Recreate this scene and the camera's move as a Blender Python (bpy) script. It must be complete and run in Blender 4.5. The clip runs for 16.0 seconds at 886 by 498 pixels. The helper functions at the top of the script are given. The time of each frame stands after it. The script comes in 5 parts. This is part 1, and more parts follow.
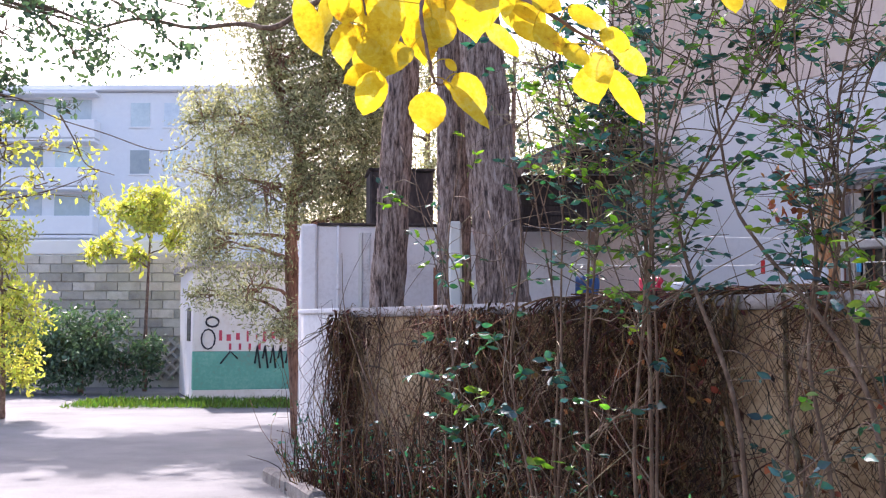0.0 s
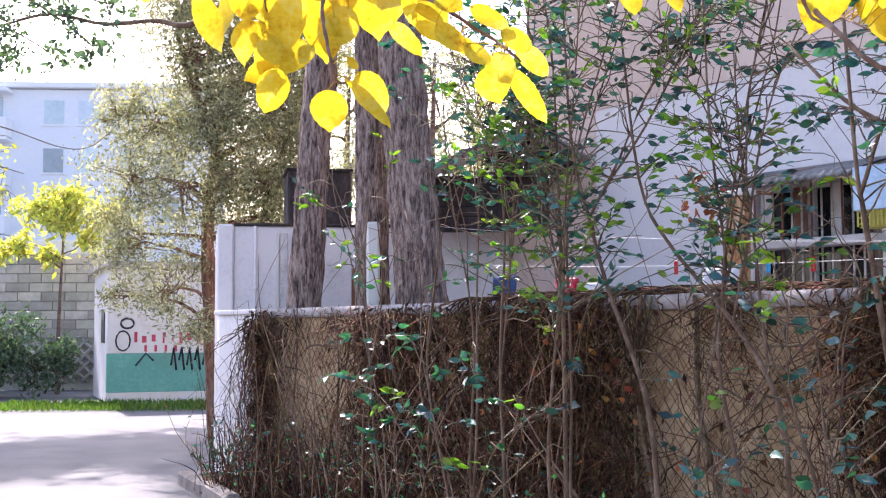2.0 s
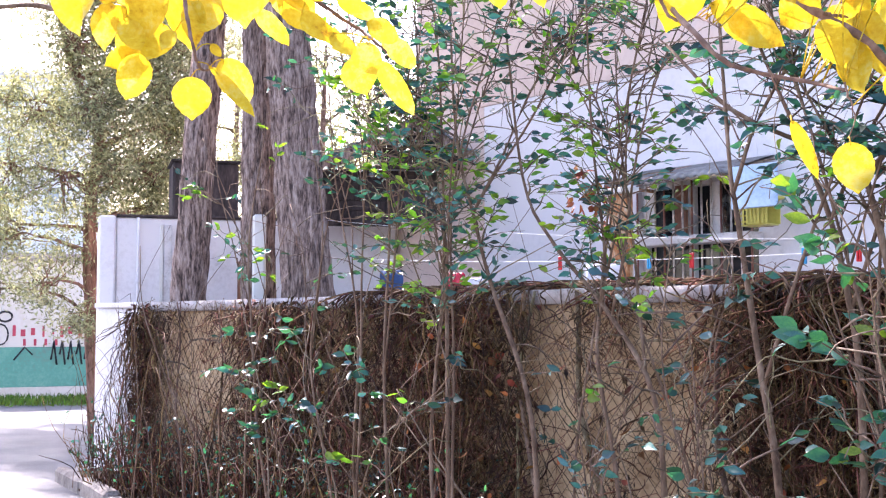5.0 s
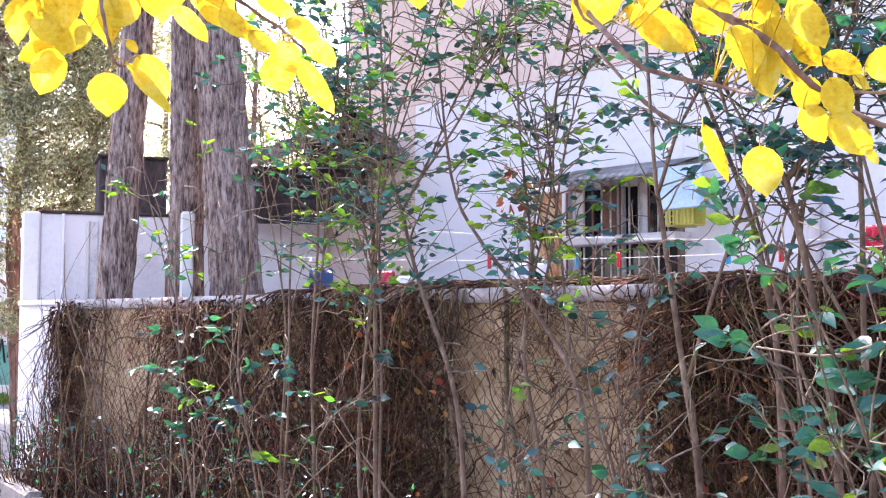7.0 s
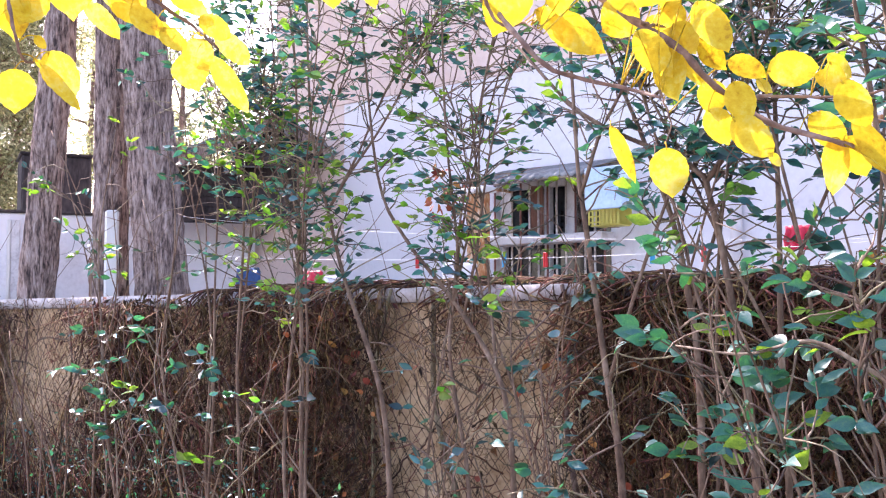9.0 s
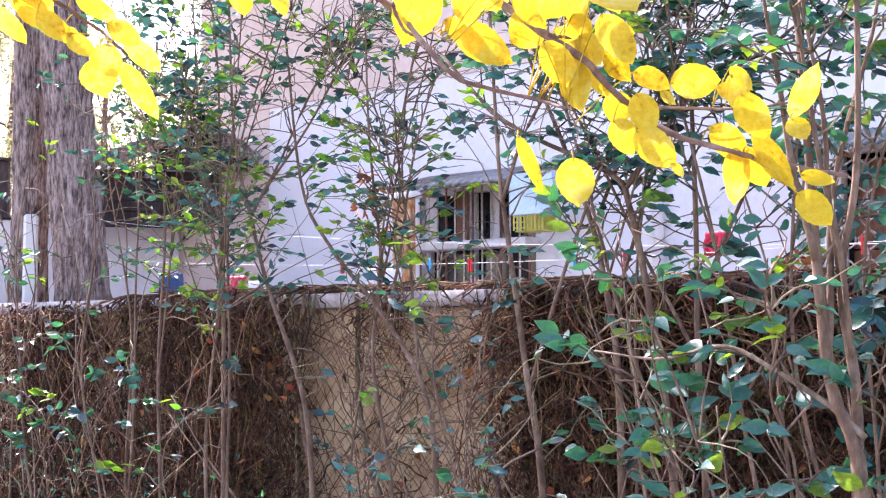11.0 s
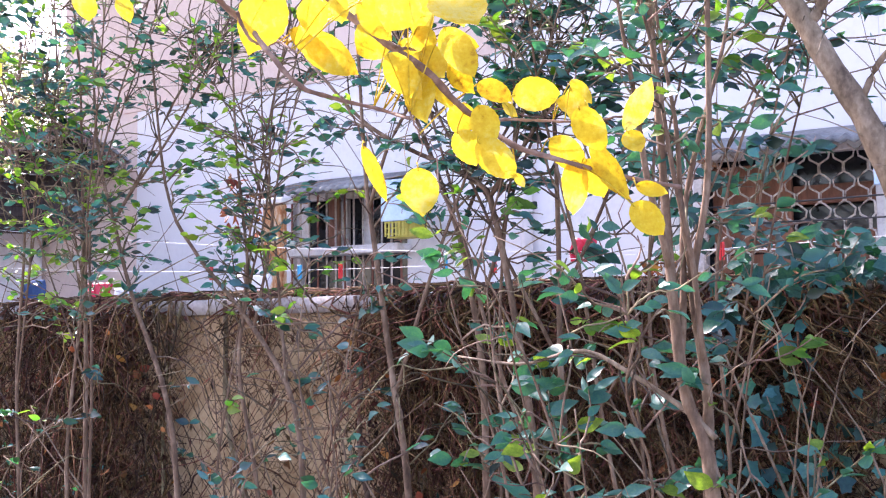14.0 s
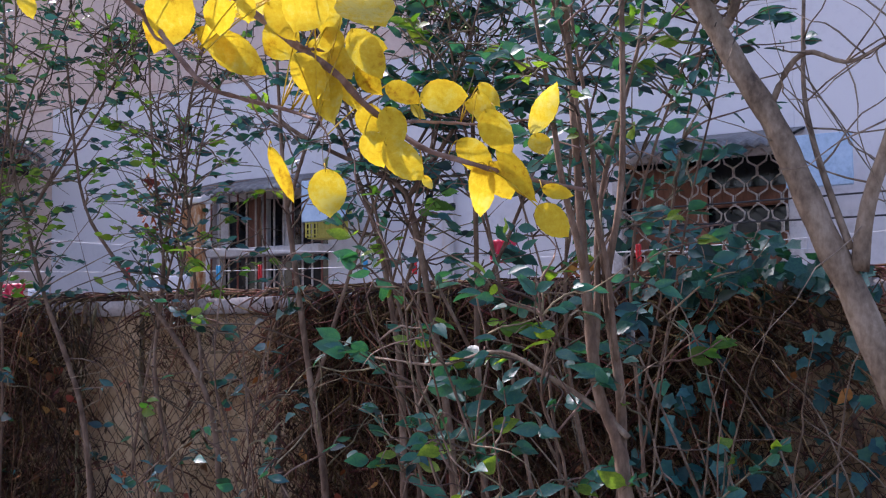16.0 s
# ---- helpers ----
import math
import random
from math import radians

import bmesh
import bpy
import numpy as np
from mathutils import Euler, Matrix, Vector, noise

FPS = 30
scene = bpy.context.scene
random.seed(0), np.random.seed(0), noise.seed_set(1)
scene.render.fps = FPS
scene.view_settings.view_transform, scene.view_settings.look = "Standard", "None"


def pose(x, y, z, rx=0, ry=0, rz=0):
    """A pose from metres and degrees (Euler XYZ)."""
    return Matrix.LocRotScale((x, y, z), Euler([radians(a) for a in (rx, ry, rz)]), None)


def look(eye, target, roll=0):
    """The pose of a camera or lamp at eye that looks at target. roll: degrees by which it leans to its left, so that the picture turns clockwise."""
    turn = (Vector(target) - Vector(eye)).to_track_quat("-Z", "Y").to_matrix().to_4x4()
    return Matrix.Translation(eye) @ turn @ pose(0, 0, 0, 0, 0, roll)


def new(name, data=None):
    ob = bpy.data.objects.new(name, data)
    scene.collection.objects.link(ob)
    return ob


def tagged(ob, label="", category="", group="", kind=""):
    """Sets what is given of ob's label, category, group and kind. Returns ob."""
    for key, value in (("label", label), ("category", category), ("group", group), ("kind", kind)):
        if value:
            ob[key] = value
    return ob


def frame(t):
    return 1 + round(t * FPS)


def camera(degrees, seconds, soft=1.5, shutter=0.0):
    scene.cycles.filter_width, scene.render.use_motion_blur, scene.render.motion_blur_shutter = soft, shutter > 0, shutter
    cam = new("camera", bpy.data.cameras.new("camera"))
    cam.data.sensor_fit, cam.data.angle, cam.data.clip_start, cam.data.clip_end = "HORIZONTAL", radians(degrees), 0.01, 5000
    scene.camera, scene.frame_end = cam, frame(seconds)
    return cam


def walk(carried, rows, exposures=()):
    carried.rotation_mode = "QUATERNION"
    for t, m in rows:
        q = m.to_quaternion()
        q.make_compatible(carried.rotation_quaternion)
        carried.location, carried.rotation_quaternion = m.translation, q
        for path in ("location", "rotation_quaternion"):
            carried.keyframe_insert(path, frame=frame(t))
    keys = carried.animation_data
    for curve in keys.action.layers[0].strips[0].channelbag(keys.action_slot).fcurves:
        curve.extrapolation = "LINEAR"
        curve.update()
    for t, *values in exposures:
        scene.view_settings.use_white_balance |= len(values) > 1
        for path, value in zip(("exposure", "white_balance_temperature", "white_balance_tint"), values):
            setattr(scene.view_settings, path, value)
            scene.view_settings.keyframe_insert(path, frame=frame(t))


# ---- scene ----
cam = camera(40.94, 16.0, soft=1.2)
EYE = 1.45
# seconds, eye x y z, yaw, pitch, lean
ROWS = [
    (0, -0.000, 0.000, 0.000, -0.00, 3.87, -0.00),
    (0.5, 0.006, 0.004, -0.000, -0.93, 3.90, 0.06),
    (1, 0.012, 0.005, -0.001, -1.86, 3.93, 0.11),
    (1.5, 0.019, 0.006, -0.001, -2.85, 3.91, 0.14),
    (2, 0.024, 0.007, -0.001, -3.83, 3.90, 0.18),
    (2.5, 0.030, 0.007, -0.002, -4.78, 3.85, 0.16),
    (3, 0.034, 0.007, -0.004, -5.65, 3.85, 0.19),
    (3.5, 0.039, 0.008, -0.005, -6.54, 3.78, 0.12),
    (4, 0.046, 0.011, -0.005, -7.40, 3.72, 0.07),
    (6.5, 0.070, 0.004, -0.003, -11.60, 3.57, -0.08),
    (7, 0.074, 0.003, -0.003, -12.39, 3.56, -0.10),
    (7.5, 0.080, 0.001, -0.004, -13.15, 3.54, -0.13),
    (8, 0.084, -0.002, -0.004, -13.97, 3.52, -0.10),
    (8.5, 0.089, -0.005, -0.003, -14.81, 3.51, -0.06),
    (9, 0.094, -0.006, -0.003, -15.72, 3.54, 0.01),
    (11.5, 0.117, -0.024, 0.001, -20.11, 3.80, 0.26),
    (12, 0.122, -0.030, 0.001, -21.08, 3.83, 0.36),
    (12.5, 0.126, -0.034, 0.002, -22.04, 3.90, 0.42),
    (13, 0.130, -0.038, 0.002, -23.12, 3.95, 0.46),
    (13.5, 0.134, -0.041, 0.003, -24.18, 3.97, 0.55),
    (14, 0.138, -0.043, 0.003, -25.16, 3.99, 0.60),
    (14.5, 0.142, -0.046, 0.003, -26.16, 3.99, 0.61),
    (15, 0.146, -0.048, 0.003, -27.13, 3.98, 0.60),
    (15.5, 0.149, -0.050, 0.002, -28.05, 4.02, 0.62),
    (16, 0.152, -0.054, 0.003, -28.87, 4.00, 0.67),
]
EXPOSURES = [(0.0, 1.42, 6100, 27), (1.5, 1.55, 6100, 27), (3.5, 2.0, 6100, 28), (7.0, 2.33, 6050, 30), (13.0, 2.34, 6100, 33), (15.4, 2.38, 6050, 33), (15.7, 1.76, 6000, 33), (16.0, 1.04, 5850, 33)]
walk(cam, [(t, pose(x, y, EYE + z, 90 + pitch, roll, yaw)) for t, x, y, z, yaw, pitch, roll in ROWS], EXPOSURES)

# ---- light: low autumn sun behind the place, hazy bright sky ----
SUN_AZ, SUN_EL = radians(-20), radians(40)      # azimuth from +y, minus is to the west side (-x)
world = bpy.data.worlds.new("sky")
scene.world = world
world.use_nodes = True
wn = world.node_tree.nodes
sky = wn.new("ShaderNodeTexSky")
sky.sky_type, sky.sun_disc = "NISHITA", False
sky.sun_elevation, sky.sun_rotation = SUN_EL, SUN_AZ
sky.dust_density, sky.air_density, sky.ozone_density = 3.0, 1.2, 1.0
wn["Background"].inputs[1].default_value = 0.14
world.node_tree.links.new(sky.outputs[0], wn["Background"].inputs[0])
sun = new("sun", bpy.data.lights.new("sun", "SUN"))
sun.data.energy, sun.data.angle, sun.data.color = 4.2, radians(0.6), (1.0, 0.93, 0.82)
sun_dir = Vector((math.sin(SUN_AZ) * math.cos(SUN_EL), math.cos(SUN_AZ) * math.cos(SUN_EL), math.sin(SUN_EL)))
sun.matrix_world = look(sun_dir * 40, (0, 0, 0))

rng = np.random.default_rng(7)


# ---- materials ----
def material(name, colours, scale=3.0, fine=40.0, rough=0.8, bump=0.3, metal=0.0, stretch=(1, 1, 1), spread=0.12, gloss=0.4, dist=0.01, translucent=0.0, glow=None, vary="island", contrast=(0.35, 0.65)):
    """Colour from two scales of noise over a ramp, random tint by piece, bump from both scales."""
    m = bpy.data.materials.new(name)
    m.use_nodes = True
    n, l = m.node_tree.nodes, m.node_tree.links
    bsdf = n["Principled BSDF"]
    co, mp = n.new("ShaderNodeTexCoord"), n.new("ShaderNodeMapping")
    mp.inputs["Scale"].default_value = stretch
    l.new(co.outputs["Object"], mp.inputs[0])
    big, small = n.new("ShaderNodeTexNoise"), n.new("ShaderNodeTexNoise")
    for tex, sc, det in ((big, scale, 6), (small, fine, 3)):
        tex.inputs["Scale"].default_value, tex.inputs["Detail"].default_value = sc, det
        tex.inputs["Roughness"].default_value = 0.62
        l.new(mp.outputs[0], tex.inputs["Vector"])
    mix = n.new("ShaderNodeMath")
    mix.operation = "MULTIPLY_ADD"
    mix.inputs[1].default_value = 0.35
    l.new(small.outputs[0], mix.inputs[0])
    sub = n.new("ShaderNodeMath")
    sub.operation = "MULTIPLY"
    sub.inputs[1].default_value = 0.65
    l.new(big.outputs[0], sub.inputs[0])
    l.new(sub.outputs[0], mix.inputs[2])
    ramp = n.new("ShaderNodeValToRGB")
    lo, hi = contrast
    els = ramp.color_ramp.elements
    for i, c in enumerate(colours):
        p = lo + (hi - lo) * i / max(1, len(colours) - 1)
        e = els[i] if i < 2 else els.new(p)
        e.position, e.color = p, (*c, 1)
    l.new(mix.outputs[0], ramp.inputs[0])
    hue = n.new("ShaderNodeHueSaturation")
    l.new(ramp.outputs[0], hue.inputs["Color"])
    pick = n.new("ShaderNodeObjectInfo" if vary == "object" else "ShaderNodeNewGeometry")
    rnd = pick.outputs["Random"] if vary == "object" else pick.outputs["Random Per Island"]
    val = n.new("ShaderNodeMapRange")
    val.inputs["To Min"].default_value, val.inputs["To Max"].default_value = 1 - spread * 2, 1 + spread * 2
    l.new(rnd, val.inputs[0])
    l.new(val.outputs[0], hue.inputs["Value"])
    tint = n.new("ShaderNodeMapRange")
    tint.inputs["To Min"].default_value, tint.inputs["To Max"].default_value = 0.5 - spread * 0.12, 0.5 + spread * 0.12
    wob = n.new("ShaderNodeMath")
    wob.operation = "FRACT"
    mul = n.new("ShaderNodeMath")
    mul.operation = "MULTIPLY"
    mul.inputs[1].default_value = 17.3
    l.new(rnd, mul.inputs[0])
    l.new(mul.outputs[0], wob.inputs[0])
    l.new(wob.outputs[0], tint.inputs[0])
    l.new(tint.outputs[0], hue.inputs["Hue"])
    l.new(hue.outputs[0], bsdf.inputs["Base Color"])
    bsdf.inputs["Roughness"].default_value, bsdf.inputs["Metallic"].default_value = rough, metal
    bsdf.inputs["Specular IOR Level"].default_value = gloss
    if bump:
        b = n.new("ShaderNodeBump")
        b.inputs["Strength"].default_value, b.inputs["Distance"].default_value = bump, dist
        l.new(mix.outputs[0], b.inputs["Height"])
        l.new(b.outputs[0], bsdf.inputs["Normal"])
    if translucent:
        tr, ms = n.new("ShaderNodeBsdfTranslucent"), n.new("ShaderNodeMixShader")
        th = n.new("ShaderNodeMix")
        th.data_type, th.blend_type = "RGBA", "MULTIPLY"
        th.inputs["Factor"].default_value = 1.0
        l.new(hue.outputs[0], th.inputs[6])
        th.inputs[7].default_value = (*(glow or (1, 1, 1)), 1)
        l.new(th.outputs[2], tr.inputs[0])
        ms.inputs[0].default_value = translucent
        l.new(bsdf.outputs[0], ms.inputs[1])
        l.new(tr.outputs[0], ms.inputs[2])
        l.new(ms.outputs[0], n["Material Output"].inputs[0])
    return m


M = dict(
    asphalt=material("pale_asphalt", [(0.1, 0.1, 0.105), (0.16, 0.16, 0.165), (0.22, 0.215, 0.21)], 0.7, 60, 0.9, 0.4, spread=0.0),
    soil=material("dry_soil", [(0.03, 0.02, 0.012), (0.075, 0.05, 0.032), (0.14, 0.1, 0.07)], 3, 50, 0.95, 0.8, spread=0.0, dist=0.03),
    render=material("tan_cement_render", [(0.2, 0.11, 0.048), (0.41, 0.265, 0.14), (0.56, 0.395, 0.23), (0.63, 0.475, 0.3)], 3.2, 34, 0.92, 0.8, spread=0.0, dist=0.02, contrast=(0.3, 0.7)),
    coping=material("grey_cement_coping", [(0.2, 0.17, 0.15), (0.42, 0.38, 0.36), (0.55, 0.5, 0.48)], 5, 40, 0.9, 0.6, spread=0.0),
    kerbstone=material("worn_kerb_cement", [(0.1, 0.085, 0.075), (0.2, 0.175, 0.155), (0.3, 0.27, 0.245)], 6, 45, 0.92, 0.7, spread=0.1, vary="object"),
    white=material("chalky_white_paint", [(0.42, 0.37, 0.33), (0.69, 0.65, 0.63), (0.79, 0.755, 0.74)], 1.6, 25, 0.85, 0.25, spread=0.0, contrast=(0.25, 0.5)),
    facade=material("white_house_paint", [(0.46, 0.435, 0.42), (0.66, 0.64, 0.635), (0.73, 0.71, 0.705)], 0.9, 18, 0.85, 0.2, spread=0.0, contrast=(0.25, 0.5)),
    pink=material("faded_pink_paint", [(0.46, 0.32, 0.25), (0.62, 0.475, 0.395), (0.7, 0.56, 0.48)], 1.0, 20, 0.85, 0.2, spread=0.0, contrast=(0.25, 0.55)),
    bark=material("furrowed_bark", [(0.05, 0.034, 0.03), (0.19, 0.13, 0.107), (0.34, 0.25, 0.21), (0.46, 0.365, 0.32)], 30, 90, 0.95, 1.0, stretch=(1, 1, 0.2), spread=0.05, dist=0.05, contrast=(0.4, 0.62)),
    redbark=material("reddish_bark", [(0.07, 0.035, 0.02), (0.22, 0.12, 0.08), (0.34, 0.2, 0.14)], 10, 40, 0.95, 0.9, stretch=(1, 1, 0.2), spread=0.05, dist=0.03),
    stem=material("grey_brown_stem_bark", [(0.06, 0.038, 0.018), (0.15, 0.103, 0.055), (0.27, 0.205, 0.125)], 14, 70, 0.85, 0.4, stretch=(1, 1, 0.4), spread=0.2),
    twig=material("dry_twig_bark", [(0.06, 0.04, 0.024), (0.16, 0.112, 0.068), (0.31, 0.24, 0.155)], 12, 60, 0.85, 0.3, spread=0.3),
    palebark=material("smooth_pale_bark", [(0.07, 0.045, 0.025), (0.2, 0.145, 0.09), (0.34, 0.265, 0.18)], 13, 60, 0.7, 0.35, stretch=(1, 1, 0.6), spread=0.05),
    vine=material("dead_vine", [(0.018, 0.007, 0.003), (0.095, 0.042, 0.016), (0.29, 0.165, 0.08)], 6, 50, 0.9, 0.3, spread=0.35),
    withered=material("withered_dark_creeper", [(0.014, 0.006, 0.003), (0.064, 0.028, 0.012), (0.18, 0.085, 0.04)], 6, 50, 0.9, 0.3, spread=0.35),
    wire=material("rusty_fence_wire", [(0.015, 0.01, 0.008), (0.05, 0.034, 0.025)], 8, 60, 0.7, 0.0, spread=0.1),
    # Blue in these greens stands in for sky reflected off the leaves.
    leaf=material("sky_tinted_green_leaf", [(0.014, 0.074, 0.08), (0.03, 0.115, 0.118), (0.06, 0.155, 0.105)], 4, 30, 0.43, 0.1, spread=0.4, gloss=0.5, translucent=0.25, glow=(1.6, 2.2, 0.5)),
    # Lighter leaf copy: sunlight on some leaves is put into this lime colour.
    lime=material("sunlit_lime_leaf", [(0.06, 0.15, 0.02), (0.115, 0.23, 0.03), (0.2, 0.29, 0.05)], 6, 50, 0.4, 0.1, spread=0.25, translucent=0.5, glow=(1.6, 1.8, 0.5)),
    ivy=material("dark_ivy_leaf", [(0.016, 0.07, 0.075), (0.032, 0.115, 0.115), (0.06, 0.16, 0.12)], 8, 60, 0.36, 0.2, spread=0.3, gloss=0.25, translucent=0.2, glow=(1.2, 2.0, 0.5)),
    yellow=material("autumn_yellow_leaf", [(0.28, 0.15, 0.008), (0.52, 0.41, 0.01), (0.58, 0.5, 0.025), (0.57, 0.54, 0.13)], 17, 150, 0.5, 0.5, spread=0.16, gloss=0.3, translucent=0.5, glow=(1.1, 1.12, 0.5), contrast=(0.33, 0.62)),
    deadleaf=material("dead_orange_leaf", [(0.2, 0.06, 0.015), (0.42, 0.15, 0.04)], 9, 50, 0.8, 0.2, spread=0.25),
    olive=material("grey_green_fine_foliage", [(0.17, 0.19, 0.12), (0.3, 0.315, 0.21), (0.42, 0.42, 0.3)], 3, 30, 0.6, 0.0, spread=0.3, translucent=0.55, glow=(1.3, 1.25, 0.8)),
    # Sunlit, hazy paleness is put into this foliage colour.
    sapling=material("bright_yellow_green_foliage", [(0.34, 0.38, 0.08), (0.5, 0.52, 0.14), (0.62, 0.6, 0.2)], 3, 30, 0.6, 0.0, spread=0.25, translucent=0.5, glow=(1.3, 1.3, 0.5)),
    hedge=material("dark_hedge_foliage", [(0.07, 0.12, 0.08), (0.14, 0.2, 0.12)], 3, 30, 0.55, 0.0, spread=0.3, translucent=0.25, glow=(1.3, 1.6, 0.7)),
    grass=material("green_grass", [(0.06, 0.12, 0.015), (0.12, 0.2, 0.03)], 3, 30, 0.7, 0.0, spread=0.3, translucent=0.35, glow=(1.2, 1.4, 0.5)),
    darkwood=material("dark_weathered_boards", [(0.012, 0.009, 0.008), (0.04, 0.03, 0.028), (0.08, 0.06, 0.055)], 6, 40, 0.85, 0.5, stretch=(1, 1, 0.3), spread=0.15),
    brownwood=material("brown_varnished_wood", [(0.1, 0.04, 0.022), (0.2, 0.085, 0.045), (0.3, 0.14, 0.08)], 7, 50, 0.55, 0.3, stretch=(1, 1, 0.25), spread=0.15),
    rust=material("rusty_painted_post", [(0.3, 0.1, 0.03), (0.42, 0.19, 0.07), (0.52, 0.37, 0.22), (0.6, 0.53, 0.46)], 9, 40, 0.8, 0.5, stretch=(1, 1, 0.5), spread=0.05, contrast=(0.4, 0.62)),
    tin=material("pale_blue_tin", [(0.28, 0.4, 0.52), (0.4, 0.54, 0.68), (0.5, 0.63, 0.75)], 4, 40, 0.5, 0.15, metal=0.2, spread=0.05),
    greytin=material("grey_weathered_tin", [(0.08, 0.08, 0.08), (0.17, 0.18, 0.185), (0.27, 0.285, 0.29)], 4, 40, 0.55, 0.2, metal=0.3, spread=0.1),
    frame=material("dull_white_gloss_paint", [(0.42, 0.38, 0.36), (0.62, 0.6, 0.58), (0.7, 0.68, 0.66)], 7, 50, 0.5, 0.15, spread=0.05),
    iron=material("cream_painted_iron", [(0.3, 0.25, 0.2), (0.55, 0.49, 0.42), (0.62, 0.57, 0.5)], 20, 80, 0.5, 0.2, spread=0.05),
    # Near-black colour stands in for the unlit rooms behind the windows.
    glass=material("unlit_room_pane", [(0.012, 0.014, 0.018), (0.03, 0.035, 0.04)], 3, 20, 0.12, 0.0, spread=0.0, gloss=0.7),
    # Concrete and apartment colours are lightened to stand in for distance haze.
    concrete=material("concrete_block", [(0.38, 0.35, 0.3), (0.5, 0.47, 0.41), (0.58, 0.55, 0.49)], 4, 50, 0.95, 0.5, spread=0.14, vary="object"),
    apartment=material("haze_paled_plaster", [(0.76, 0.78, 0.8), (0.84, 0.86, 0.87)], 0.3, 4, 0.9, 0.0, spread=0.0),
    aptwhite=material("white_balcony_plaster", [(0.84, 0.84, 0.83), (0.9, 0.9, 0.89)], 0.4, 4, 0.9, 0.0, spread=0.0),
    aptglass=material("haze_paled_pane", [(0.42, 0.5, 0.53), (0.56, 0.63, 0.65)], 0.5, 4, 0.15, 0.0, spread=0.2, vary="object"),
    green=material("turquoise_dado_paint", [(0.16, 0.3, 0.24), (0.12, 0.38, 0.3), (0.2, 0.46, 0.36)], 1.4, 14, 0.8, 0.3, spread=0.0),
    cream=material("stained_cream_paint", [(0.45, 0.38, 0.3), (0.66, 0.62, 0.54), (0.72, 0.7, 0.64)], 1.2, 14, 0.85, 0.3, spread=0.0, contrast=(0.25, 0.5)),
    redspray=material("red_spray_paint", [(0.5, 0.05, 0.05), (0.62, 0.1, 0.1)], 5, 30, 0.7, 0.0, spread=0.1),
    blackspray=material("black_spray_paint", [(0.015, 0.015, 0.02), (0.04, 0.04, 0.045)], 5, 30, 0.7, 0.0, spread=0.1),
    yellowplastic=material("faded_yellow_plastic", [(0.4, 0.36, 0.05), (0.55, 0.5, 0.1)], 5, 30, 0.5, 0.0, spread=0.1),
    red=material("red_plastic", [(0.5, 0.012, 0.012), (0.62, 0.03, 0.025)], 5, 30, 0.45, 0.0, spread=0.1),
    blue=material("blue_plastic", [(0.02, 0.25, 0.5), (0.05, 0.38, 0.62)], 5, 30, 0.45, 0.0, spread=0.1),
    cloth=material("white_cotton_cloth", [(0.6, 0.6, 0.63), (0.78, 0.78, 0.8)], 9, 60, 0.9, 0.4, spread=0.05),
    navy=material("navy_cotton_cloth", [(0.02, 0.04, 0.12), (0.05, 0.09, 0.22)], 9, 60, 0.9, 0.4, spread=0.1),
    cord=material("white_cord", [(0.6, 0.6, 0.6), (0.75, 0.75, 0.75)], 9, 60, 0.7, 0.0, spread=0.1),
    cable=material("black_cable", [(0.02, 0.02, 0.02), (0.04, 0.04, 0.04)], 9, 60, 0.6, 0.0, spread=0.1),
)


